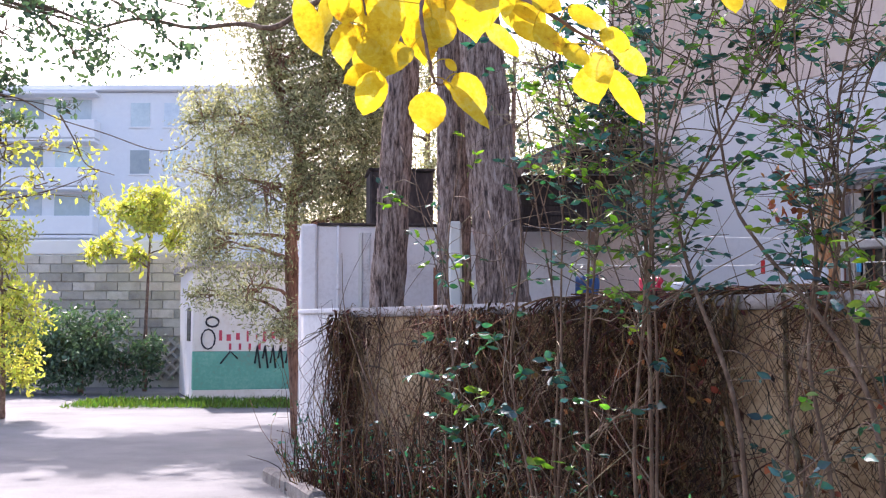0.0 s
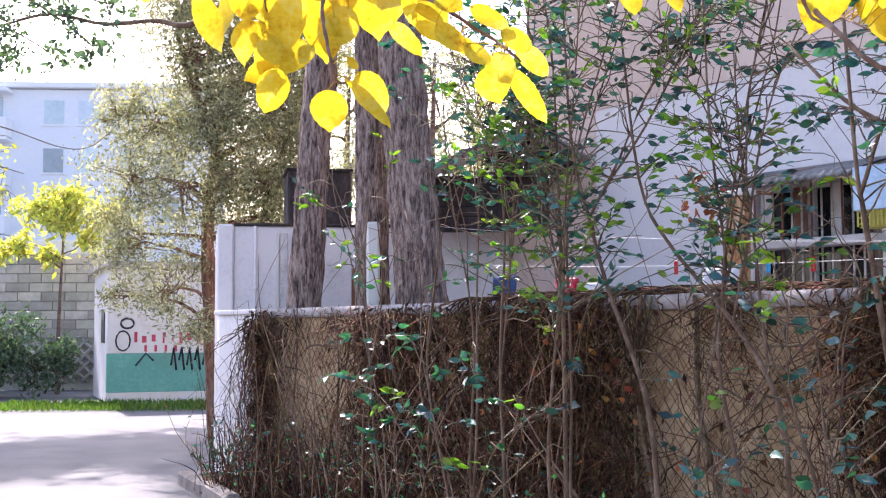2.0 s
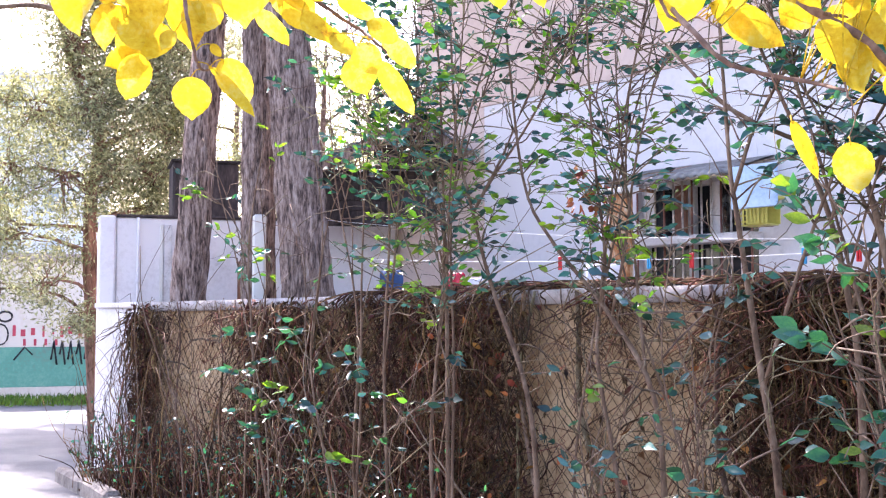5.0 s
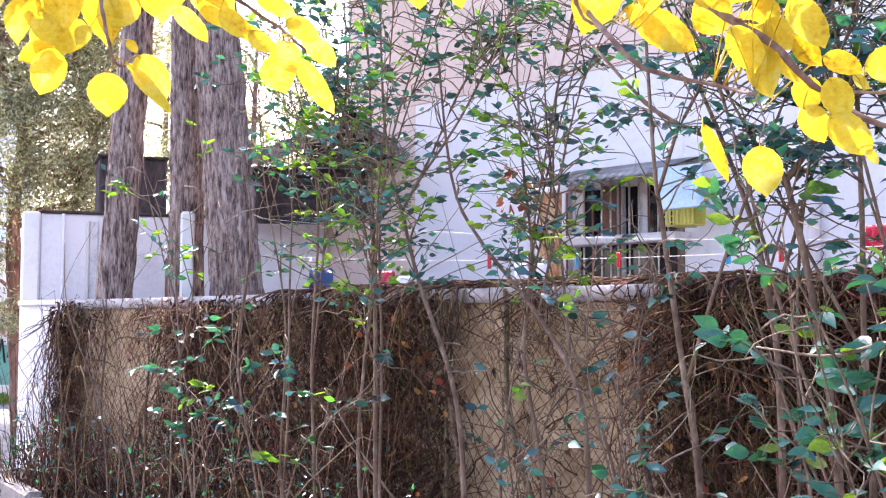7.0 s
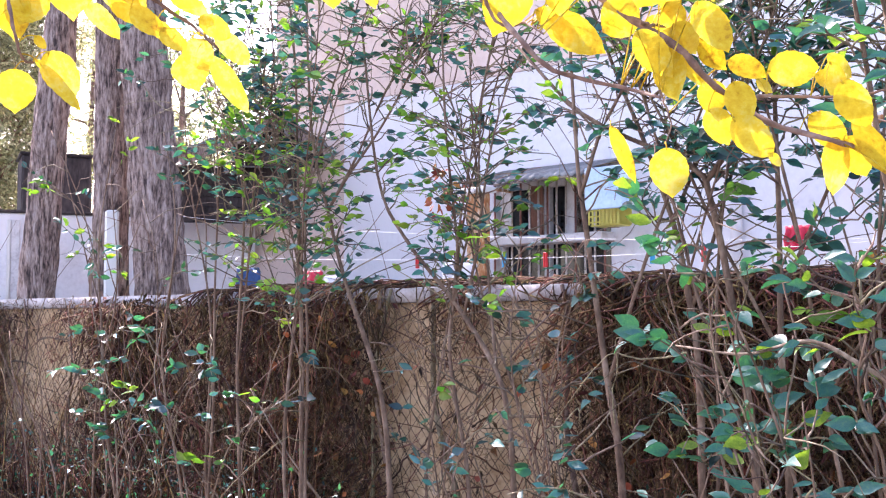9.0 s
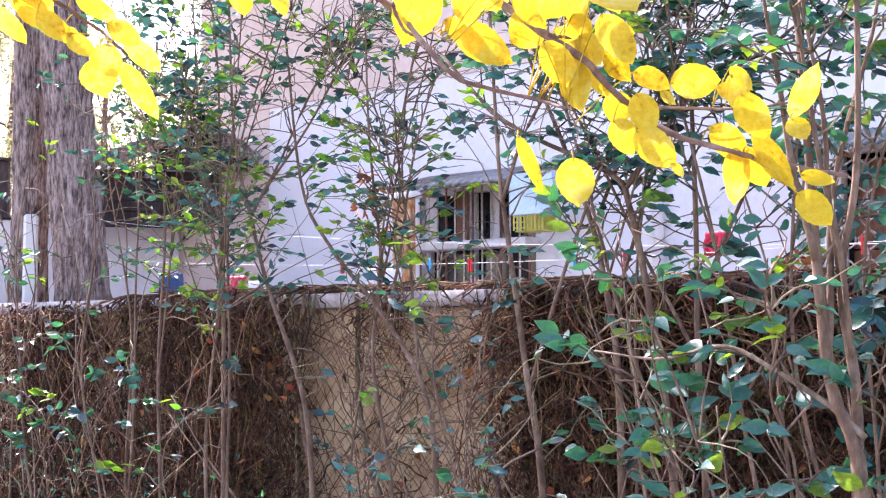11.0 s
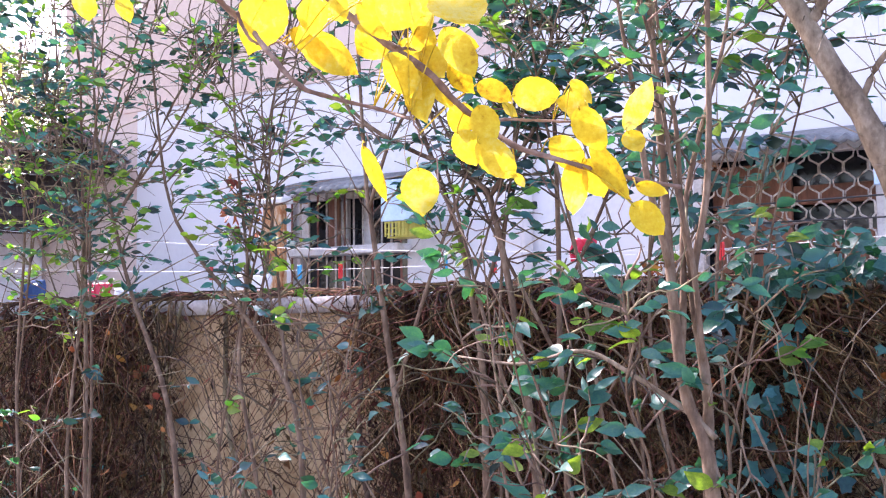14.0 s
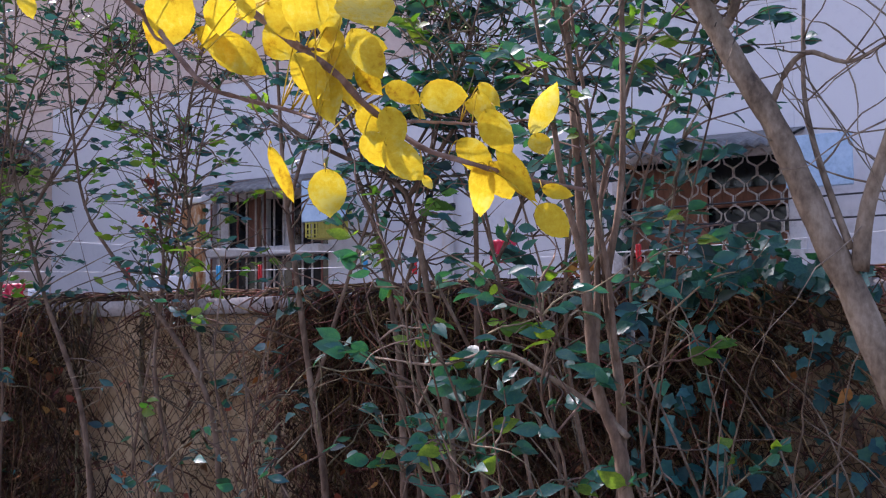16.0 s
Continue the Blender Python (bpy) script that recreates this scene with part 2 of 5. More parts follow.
# ---- building blocks ----
class Geo:
    """Collects triangles."""

    def __init__(self):
        self.v, self.f, self.n = [], [], 0

    def add(self, v, f):
        v = np.asarray(v, float)
        self.v.append(v)
        self.f.append(np.asarray(f, int) + self.n)
        self.n += len(v)

    def tube(self, pts, radii, sides=6):
        pts = np.asarray(pts, float)
        k = len(pts)
        radii = np.broadcast_to(np.asarray(radii, float), (k,))
        tan = np.gradient(pts, axis=0)
        tan /= np.linalg.norm(tan, axis=1)[:, None] + 1e-9
        ref = np.where(np.abs(tan[:, 2:3]) > 0.9, [[1.0, 0, 0]], [[0, 0, 1.0]])
        a = np.cross(tan, ref)
        a /= np.linalg.norm(a, axis=1)[:, None] + 1e-9
        b = np.cross(tan, a)
        ang = np.arange(sides) * 2 * math.pi / sides
        ring = a[:, None] * np.cos(ang)[None, :, None] + b[:, None] * np.sin(ang)[None, :, None]
        v = (pts[:, None] + ring * radii[:, None, None]).reshape(-1, 3)
        i = np.arange(k - 1)[:, None] * sides
        j = np.arange(sides)[None]
        q0, q1 = i + j, i + (j + 1) % sides
        f = np.concatenate([np.stack([q0, q1, q1 + sides], -1).reshape(-1, 3), np.stack([q0, q1 + sides, q0 + sides], -1).reshape(-1, 3)])
        cap = np.array([[0, x + 1, x] for x in range(1, sides - 1)])
        self.add(v, np.concatenate([f, cap, cap[:, ::-1] + (k - 1) * sides]))

    def leaves(self, pos, way, up, size, ratio=0.5, shape="oval", curl=0.12):
        """Many leaves at once: foot, direction, upper side, length."""
        pos, way, up = (np.asarray(a, float) for a in (pos, way, up))
        n = len(pos)
        if not n:
            return
        way = way / (np.linalg.norm(way, axis=1)[:, None] + 1e-9)
        side = np.cross(way, up)
        side /= np.linalg.norm(side, axis=1)[:, None] + 1e-9
        top = np.cross(side, way)
        size = np.broadcast_to(np.asarray(size, float), (n,))
        if shape == "blade":
            t = np.array([(0, 0, 0), (-0.5, 0.5, 0.04), (0.5, 0.5, 0.04), (0, 1, -0.05)])
            f = np.array([(0, 2, 1), (1, 2, 3)])
        elif shape == "ivy":
            t = np.array([(0, 0.08, 0), (-0.42, 0.02, 0.05), (-0.43, 0.3, 0.05), (-0.56, 0.5, 0.02), (-0.32, 0.64, 0.05), (0, 1, -0.06), (0.32, 0.64, 0.05), (0.56, 0.5, 0.02), (0.43, 0.3, 0.05), (0.42, 0.02, 0.05), (0, 0.4, -0.02)])
            f = np.array([(10, b % 10, (b + 1) % 10) for b in range(10)])[:, ::-1]
        elif shape == "heart":
            t = np.array([(0, 0, 0), (-0.3, 0.06, 0.05), (-0.5, 0.28, 0.07), (-0.48, 0.52, 0.06), (-0.3, 0.78, 0.03), (0, 1.0, -0.08), (0.3, 0.78, 0.03), (0.48, 0.52, 0.06), (0.5, 0.28, 0.07), (0.3, 0.06, 0.05), (0, 0.3, -0.01), (0, 0.65, -0.02)])
            f = np.array([(0, 10, 1), (1, 10, 2), (2, 10, 3), (3, 10, 11), (3, 11, 4), (4, 11, 5), (5, 11, 6), (6, 11, 7), (7, 11, 10), (7, 10, 8), (8, 10, 9), (9, 10, 0)])
        elif shape == "toothed":
            u = np.linspace(0.03, 0.97, 13)
            half = 0.5 * np.sin(np.pi * u ** 0.9) ** 0.62 + 0.02 * (np.arange(13) % 2)
            lift = 0.1 * half + 0.025 * np.sin(u * 9)
            left = np.stack([-half, u, lift], -1)
            mid = np.stack([0 * u, u, -0.03 * np.sin(np.pi * u)], -1)
            right = np.stack([half, u, 0.1 * half - 0.025 * np.sin(u * 8)], -1)
            t = np.vstack([left, mid, right, [(0, 0, 0), (0, 1.05, -0.05)]])
            f = []
            for a in range(12):
                f += [(a, a + 1, a + 14), (a, a + 14, a + 13), (a + 13, a + 14, a + 27), (a + 13, a + 27, a + 26)]
            f = np.array(f + [(39, 0, 13), (39, 13, 26), (40, 25, 12), (40, 38, 25)])[:, ::-1]
        else:
            t = np.array([(0, 0, 0), (-0.27, 0.13, 0.04), (-0.46, 0.33, 0.06), (-0.46, 0.52, 0.05), (-0.27, 0.76, 0.02), (0, 1, -0.1), (0.27, 0.76, 0.02), (0.46, 0.52, 0.05), (0.46, 0.33, 0.06), (0.27, 0.13, 0.04), (0, 0.3, -0.02), (0, 0.6, -0.03)])
            f = np.array([(0, 10, 1), (1, 10, 2), (2, 10, 3), (3, 10, 11), (3, 11, 4), (4, 11, 5), (5, 11, 6), (6, 11, 7), (7, 11, 10), (7, 10, 8), (8, 10, 9), (9, 10, 0)])
        bend = rng.normal(0, curl, n)
        z = t[None, :, 2] + bend[:, None] * t[None, :, 1] ** 2
        wide = ratio * (1 + rng.normal(0, 0.12, n))
        v = pos[:, None] + size[:, None, None] * (side[:, None] * (t[None, :, 0] * wide[:, None])[..., None] + way[:, None] * t[None, :, 1, None] + top[:, None] * z[..., None])
        m = len(t)
        self.add(v.reshape(-1, 3), (f[None] + (np.arange(n) * m)[:, None, None]).reshape(-1, 3))

    def mesh(self, name, smooth=True):
        me = bpy.data.meshes.new(name)
        v, f = np.concatenate(self.v), np.concatenate(self.f)
        me.vertices.add(len(v))
        me.vertices.foreach_set("co", v.ravel())
        me.loops.add(f.size)
        me.loops.foreach_set("vertex_index", f.ravel().astype(np.int32))
        me.polygons.add(len(f))
        me.polygons.foreach_set("loop_start", np.arange(0, f.size, 3, dtype=np.int32))
        me.polygons.foreach_set("use_smooth", np.full(len(f), smooth))
        me.update(calc_edges=True)
        me.validate()
        return me


def thing(name, label, category, group="", kind="", at=(0, 0, 0)):
    ob = new(name)
    ob.location = at
    bpy.context.view_layer.update()
    return tagged(ob, label, category, group, kind)


def part(name, geo, mat, parent=None, label="", kind="", smooth=True):
    """Links a Geo or bmesh as one mesh object under a thing or part."""
    if isinstance(geo, Geo):
        me = geo.mesh(name, smooth)
    else:
        me = bpy.data.meshes.new(name)
        bmesh.ops.recalc_face_normals(geo, faces=geo.faces)
        geo.to_mesh(me)
        geo.free()
    me.materials.append(M[mat])
    ob = new(name, me)
    if parent:
        ob.parent = parent
        off = Vector((0, 0, 0))
        p = parent
        while p:
            off += p.location
            p = p.parent
        ob.location = -off
    return tagged(ob, label, kind=kind)


class Plan:
    """A ground frame: a along, b away behind, c up."""

    def __init__(self, x, y, ux, uy):
        k = math.hypot(ux, uy)
        self.o, self.u = np.array([x, y]), np.array([ux / k, uy / k])
        self.w = np.array([-self.u[1], self.u[0]])

    def p(self, a, b, c):
        q = self.o + self.u * a + self.w * b
        return (float(q[0]), float(q[1]), c)

    def box(self, a0, a1, b0, b1, c0, c1, bevel=0.006, bm=None):
        own = bmesh.new()
        vs = [own.verts.new(self.p(a, b, c)) for c in (c0, c1) for a, b in ((a0, b0), (a1, b0), (a1, b1), (a0, b1))]
        for idx in ((0, 1, 2, 3), (4, 5, 6, 7), (0, 1, 5, 4), (1, 2, 6, 5), (2, 3, 7, 6), (3, 0, 4, 7)):
            own.faces.new([vs[i] for i in idx])
        bmesh.ops.recalc_face_normals(own, faces=own.faces)
        if bevel:
            bmesh.ops.bevel(own, geom=list(own.edges), offset=bevel, segments=1, affect="EDGES")
        if bm is None:
            return own
        me = bpy.data.meshes.new("tmp")
        own.to_mesh(me)
        own.free()
        bm.from_mesh(me)
        bpy.data.meshes.remove(me)
        return bm


WALL = Plan(-1.43, 12.0, 0.515, -0.857)      # the garden wall; camera side is b < 0


def wp(s, d, z):
    """Garden-wall metres: s along from the road corner, d out towards the camera, z up."""
    return np.array(WALL.p(s, -d, z))


def curve_pts(p0, p1, k=8, sag=0.0, wob=0.0):
    p0, p1 = np.asarray(p0, float), np.asarray(p1, float)
    t = np.linspace(0, 1, k)[:, None]
    pts = p0 + (p1 - p0) * t
    pts[:, 2:3] -= sag * 4 * t * (1 - t)
    if wob:
        for f in (1, 2, 3.3):
            pts += np.sin(t * math.pi * f + rng.random() * 0.6) * rng.normal(0, wob * 1.6 / f, (1, 3)) * np.minimum(1, t * 4)
    return pts


def spline(ctrl, k=24):
    """Smooth curve through control points."""
    c = np.asarray(ctrl, float)
    c = np.vstack([2 * c[0] - c[1], c, 2 * c[-1] - c[-2]])
    out = []
    n = len(c) - 3
    for t in np.linspace(0, n - 1e-6, k):
        i, u = int(t), t - int(t)
        a, b, d, e = c[i:i + 4]
        out.append(0.5 * (2 * b + (d - a) * u + (2 * a - 5 * b + 4 * d - e) * u * u + (3 * b - a - 3 * d + e) * u ** 3))
    return np.array(out)


def rand_dirs(n, up=0.0):
    v = rng.normal(0, 1, (n, 3))
    v[:, 2] += up
    return v / np.linalg.norm(v, axis=1)[:, None]


def leaf_objects(parent, mat, pos, way, up, size, ratio, shape="oval", name="leaf"):
    """Leaves that can be picked apart: objects of their own on a few shared meshes."""
    meshes = []
    for _ in range(5):
        g = Geo()
        g.leaves([(0, 0, 0)], [(0, 1, 0)], [(0, 0, 1)], 1.0, ratio, shape, 0.16)
        me = g.mesh(name)
        me.materials.append(M[mat])
        meshes.append(me)
    size = np.broadcast_to(np.asarray(size, float), (len(pos),))
    for i, (p, w, u, k) in enumerate(zip(pos, way, up, size)):
        y = Vector(w).normalized()
        x = y.cross(Vector(u)).normalized()
        z = x.cross(y)
        ob = new(name, meshes[i % 5])
        ob.parent = parent
        ob.matrix_basis = Matrix.Translation(Vector(p) - parent.location) @ Matrix((x, y, z)).transposed().to_4x4() @ Matrix.Diagonal((k, k, k, 1))


# ---- ground ----
gm = bmesh.new()
GRID = [-2500, -400, -120, -60, -40, -25, -15, -8, -4, 0, 4, 8, 15, 25, 40, 60, 120, 400, 2500]
rows_v = [[gm.verts.new((x, y, -0.012 + (0.0 if abs(x) + abs(y) > 100 else 0.02 * noise.noise((x * 0.2, y * 0.2, 0))))) for x in GRID] for y in GRID]
for i in range(len(GRID) - 1):
    for j in range(len(GRID) - 1):
        gm.faces.new((rows_v[i][j], rows_v[i][j + 1], rows_v[i + 1][j + 1], rows_v[i + 1][j]))
tagged(part("ground", gm, "asphalt"), "pale worn asphalt ground of a lane with dappled shade", "ground", kind="structure")

# planted verge between kerb and wall
vg = bmesh.new()
cols = []
for i in range(41):
    s = 0.1 + 14 * i / 40
    edge = 0.34 + 0.215 * max(0, s - 0.3)
    cols.append([vg.verts.new(wp(s, e * edge, 0.03 + 0.07 * abs(noise.noise((s * 2.2, e * 3, 5)))+0.04*(1-e))) for e in (0, 0.25, 0.5, 0.75, 1)])
for a, b in zip(cols, cols[1:]):
    for i in range(4):
        vg.faces.new((a[i], a[i + 1], b[i + 1], b[i]))
tagged(part("verge", vg, "soil"), "strip of dry brown soil below the garden wall", "soil", kind="structure")
kerb = thing("kerb", "low worn concrete kerb edging the soil strip", "kerb", kind="structure", at=wp(0.3, 0.4, 0))
for i in range(14):
    s0, s1 = 0.2 + i, 0.2 + i + 0.985
    e0, e1 = 0.34 + 0.215 * max(0, s0 - 0.3), 0.34 + 0.215 * max(0, s1 - 0.3)
    p0, p1 = wp(s0, e0, 0), wp(s1, e1, 0)
    k = Plan(p0[0], p0[1], p1[0] - p0[0], p1[1] - p0[1])
    part("kerb_stone", k.box(0, float(np.hypot(*(p1 - p0)[:2])), -0.14, 0.0, -0.05, 0.12 + 0.02 * math.sin(i * 2.1), 0.03), "kerbstone", kerb)

# ---- garden wall ----
TOP = 1.63
wall = thing("garden_wall", "tan rendered garden wall with white painted end", "wall", kind="structure", at=wp(0, 0, 0))


def rough_slab(s0, s1, z0, z1, front, back, cell, amp):
    """A slab whose front is uneven by amp."""
    bm = bmesh.new()
    ns, nz = max(2, int((s1 - s0) / cell)), max(2, int((z1 - z0) / cell))
    g = [[bm.verts.new(wp(s0 + (s1 - s0) * i / ns, front + amp * (noise.noise((i * cell * 3.4 + s0, j * cell * 1.3, 1)) + 0.5 * noise.noise((i * cell * 7 + s0, j * cell * 7, 4))), z0 + (z1 - z0) * j / nz)) for j in range(nz + 1)] for i in range(ns + 1)]
    for i in range(ns):
        for j in range(nz):
            bm.faces.new((g[i][j], g[i + 1][j], g[i + 1][j + 1], g[i][j + 1]))
    b = [bm.verts.new(wp(s, back, z)) for s, z in ((s0, z0), (s1, z0), (s1, z1), (s0, z1))]
    bm.faces.new(b)
    bm.faces.new([r[0] for r in g] + [b[1], b[0]])
    bm.faces.new([r[-1] for r in g] + [b[2], b[3]])
    bm.faces.new(g[0] + [b[3], b[0]])
    bm.faces.new(g[-1] + [b[2], b[1]])
    for f in bm.faces:
        f.smooth = len(f.verts) == 4 and f.calc_area() < 0.05
    return bm


part("rendered_face", rough_slab(0.93, 14.0, -0.1, TOP - 0.07, -0.005, -0.24, 0.05, 0.03), "render", wall)
part("white_end", rough_slab(0.0, 0.925, -0.1, TOP - 0.03, 0.0, -0.24, 0.08, 0.006), "white", wall, "white painted wall end")
part("coping", rough_slab(0.93, 14.0, TOP - 0.068, TOP + 0.015, 0.03, -0.27, 0.08, 0.03), "coping", wall, "crumbling grey cement coping")
part("end_coping", WALL.box(-0.03, 0.925, -0.03, 0.27, TOP - 0.028, TOP + 0.02, 0.01), "white", wall)

# ---- white shed wall behind the garden wall ----
SHED = Plan(-1.48, 12.33, 3.07, 0.4)
shed = thing("shed", "low white plastered shed with a flat parapet", "shed", at=SHED.p(0, 0, 0))
part("wall", SHED.box(0.17, 3.1, 0, 0.25, 0, 2.53, 0.012), "white", shed)
part("corner_pier", SHED.box(0.0, 0.168, -0.05, 2.6, 0, 2.545, 0.02), "white", shed)
part("parapet_cap", SHED.box(0.17, 3.08, -0.025, 0.26, 2.532, 2.56, 0.008), "darkwood", shed, "thin dark edging of the parapet")
part("niche_frame", SHED.box(0.6, 0.635, -0.03, 0.0, 1.55, 2.46, 0.004), "cream", shed, "stained timber strip")
part("niche_panel", SHED.box(0.638, 0.72, -0.015, 0.0, 1.5, 2.46, 0.003), "frame", shed)
pg = Geo()
pg.tube([SHED.p(0.385, -0.035, 0.4), SHED.p(0.385, -0.035, 2.53)], 0.014, 8)
pg.tube([SHED.p(0.385, -0.035, 1.86), SHED.p(0.385, -0.035, 1.9)], 0.022, 8)
part("downpipe", pg, "white", shed)
part("door_opening", SHED.box(1.39, 1.5, -0.012, 0.0, 0.0, 2.1, 0.003), "brownwood", shed, "narrow dark olive door edge")
part("door_jamb", SHED.box(1.502, 1.62, -0.03, 0.0, 0.0, 2.57, 0.004), "frame", shed)
part("roof_slab", SHED.box(0.17, 3.1, 0.262, 2.6, 2.42, 2.5, 0.01), "coping", shed)

tank = thing("roof_tank", "dark brown metal tank box on the shed roof", "tank", at=SHED.p(0.6, 1.0, 2.5))
part("body", SHED.box(0.78, 1.5, 0.9, 1.6, 2.5, 3.24, 0.02), "darkwood", tank)
part("lid", SHED.box(0.76, 1.52, 0.88, 1.62, 3.242, 3.27, 0.008), "darkwood", tank)

# lean-to with a gabled sheet roof between shed and house
LT = Plan(0.62, 11.75, 1.0, -0.03)
lean = thing("lean_to", "dark board lean-to with a gabled grey sheet roof", "lean-to", at=LT.p(0.5, 0, 2.5))
RIDGE = 1.03


def roof_z(a):
    return 3.05 + 0.44 * a if a < RIDGE else 3.503 - 0.62 * (a - RIDGE)


for i in range(5):
    part("board", LT.box(-0.1 + 0.02 * (i % 2), 0.74 + 0.015 * (i % 3), 0.3 - 0.01 * i, 0.34 - 0.01 * i, 2.5 + i * 0.105, 2.6 + i * 0.105, 0.004), "darkwood", lean)
part("sill_beam", LT.box(-0.1, 0.82, 0.2, 0.295, 2.44, 2.495, 0.008), "darkwood", lean)
# Added dark panel stands in for the shade under the roof.
part("back_board", LT.box(-0.1, 1.3, 0.345, 0.38, 2.5, 3.02, 0.004), "darkwood", lean)
for i in range(7):
    a0 = 0.62 + i * 0.13
    part("gable_board", LT.box(a0, a0 + 0.126, 0.05, 0.075, 3.0, min(roof_z(a0), roof_z(a0 + 0.126)) - 0.05, 0.004), "darkwood", lean)


def roof_slope(a0, a1, name, label=""):
    """Corrugated sheet from a0 to a1, overhanging in front."""
    rf = bmesh.new()
    n = 28
    for k in range(n):
        x0, x1 = a0 + (a1 - a0) * k / n, a0 + (a1 - a0) * (k + 1) / n
        w0, w1 = 0.011 * math.sin(k * 1.57), 0.011 * math.sin((k + 1) * 1.57)
        v = [rf.verts.new(LT.p(a, b, roof_z(a) + dz + w)) for a, w in ((x0, w0), (x1, w1)) for b, dz in ((-0.38, -0.03), (1.3, 0.09))]
        w = [rf.verts.new(LT.p(a, b, roof_z(a) + dz - 0.022)) for a in (x0, x1) for b, dz in ((-0.38, -0.03), (1.3, 0.09))]
        rf.faces.new((v[0], v[2], v[3], v[1]))
        rf.faces.new((w[0], w[1], w[3], w[2]))
        rf.faces.new((v[0], w[0], w[2], v[2]))
        rf.faces.new((v[1], v[3], w[3], w[1]))
    bmesh.ops.remove_doubles(rf, verts=rf.verts, dist=0.003)
    part(name, rf, "greytin", lean, label)


roof_slope(-0.2, RIDGE - 0.003, "roof_sheet")
roof_slope(RIDGE + 0.003, 1.62, "roof_sheet")


def sloped_beam(a0, a1, b, drop, h, w, name, mat):
    bm = LT.box(a0, a1, b, b + w, 0, h, 0.0)
    for v in bm.verts:
        a = float((np.array(v.co[:2]) - LT.o) @ LT.u)
        v.co.z += roof_z(a) - drop - h
    bmesh.ops.bevel(bm, geom=list(bm.edges), offset=0.006, segments=1, affect="EDGES")
    part(name, bm, mat, lean)


sloped_beam(-0.18, RIDGE - 0.01, -0.34, 0.05, 0.13, 0.03, "barge_board", "bark")
sloped_beam(-0.1, RIDGE - 0.01, 0.0, 0.05, 0.09, 0.045, "rafter", "bark")
sloped_beam(RIDGE + 0.01, 1.58, -0.34, 0.05, 0.1, 0.03, "barge_board", "bark")
part("ridge_beam", LT.box(RIDGE - 0.04, RIDGE + 0.04, -0.3, 1.2, 3.36, 3.42, 0.006), "darkwood", lean)

# ---- house ----
house = thing("house", "white house with faded pink upper storey", "house", at=wp(2.3, -3, 0))
H0, HT, PINK = 1.23, 7.2, 3.62
W1, W2 = (4.27, 5.52, 1.35, 2.66), (8.02, 9.28, 1.3, 2.66)


def facade_strip(a0, a1, c0, c1, mat, name="wall"):
    part(name, WALL.box(a0, a1, 3.0, 3.3, c0, c1, 0.004), mat, house)


facade_strip(H0, 2.3, 0, PINK, "pink")
for a0, a1 in ((2.302, W1[0]), (W1[1], W2[0]), (W2[1], 16.0)):
    facade_strip(a0, a1, 0, PINK, "facade")
for w in (W1, W2):
    facade_strip(w[0], w[1], 0, w[2], "facade")
    facade_strip(w[0], w[1], w[3], PINK, "facade")
part("upper_wall", WALL.box(H0, 6.6, 2.99, 3.3, PINK + 0.002, HT, 0.004), "pink", house, "faded pink upper wall")
part("upper_wall", WALL.box(6.602, 16.0, 3.0, 3.3, PINK + 0.002, HT, 0.004), "facade", house)
part("side_wall", WALL.box(H0, H0 + 0.3, 3.302, 9.0, 0, HT, 0.004), "pink", house)
part("roof", WALL.box(H0 - 0.3, 16.2, 2.7, 9.2, HT + 0.002, HT + 0.2, 0.02), "greytin", house)
part("annex_wall", WALL.box(0.45, H0 - 0.002, 3.02, 3.3, 0, 3.1, 0.01), "pink", house, "pinkish annex wall")
part("annex_roof", WALL.box(0.4, H0 - 0.002, 3.0, 5.0, 3.105, 3.17, 0.01), "greytin", house)
pp = Geo()
pp.tube([wp(6.68, -2.94, 0), wp(6.68, -2.94, 7.1)], 0.045, 10)
part("downpipe", pp, "facade", house)


def awning(a0, a1, c, label):
    aw = thing("window_awning", label, "awning", "tin window awnings", at=wp(a0, -2.5, c))
    g = Geo()
    n = int((a1 - a0) / 0.02)
    a = np.linspace(a0, a1, n)
    v, f = [], []
    for i, x in enumerate(a):
        r = 0.012 * math.sin(i * math.pi / 2)
        drop = 0.035 if i % 4 < 2 else 0.012
        for d, z in ((2.998, 0.17), (2.45, 0.02 + r), (2.435, 0.005 + r - drop), (2.447, 0.003 + r - drop), (2.46, 0.0 + r), (2.998, 0.155)):
            v.append(wp(x, -d, c + z + (0 if d < 2.9 else 0)))
    for i in range(n - 1):
        for j in range(6):
            p, q = i * 6 + j, i * 6 + (j + 1) % 6
            f += [(p, q, q + 6), (p, q + 6, p + 6)]
    g.add(v, f)
    part("corrugated_sheet", g, "greytin", aw)
    part("side_panel", WALL.box(a1 + 0.004, a1 + 0.4, 2.42, 2.45, c - 0.3, c + 0.02, 0.006), "tin", aw, "pale blue tin side panel")
    part("bracket", WALL.box(a0 + 0.05, a0 + 0.08, 2.5, 2.998, c - 0.03, c - 0.005, 0.003), "rust", aw)
    part("bracket", WALL.box(a1 - 0.08, a1 - 0.05, 2.5, 2.998, c - 0.03, c - 0.005, 0.003), "rust", aw)
    return aw


awning(4.4, 5.68, 2.6, "grey corrugated tin awning with scalloped edge over the barred window")
awning(8.1, 9.35, 2.6, "weathered tin awning with pale blue panel over the shuttered window")


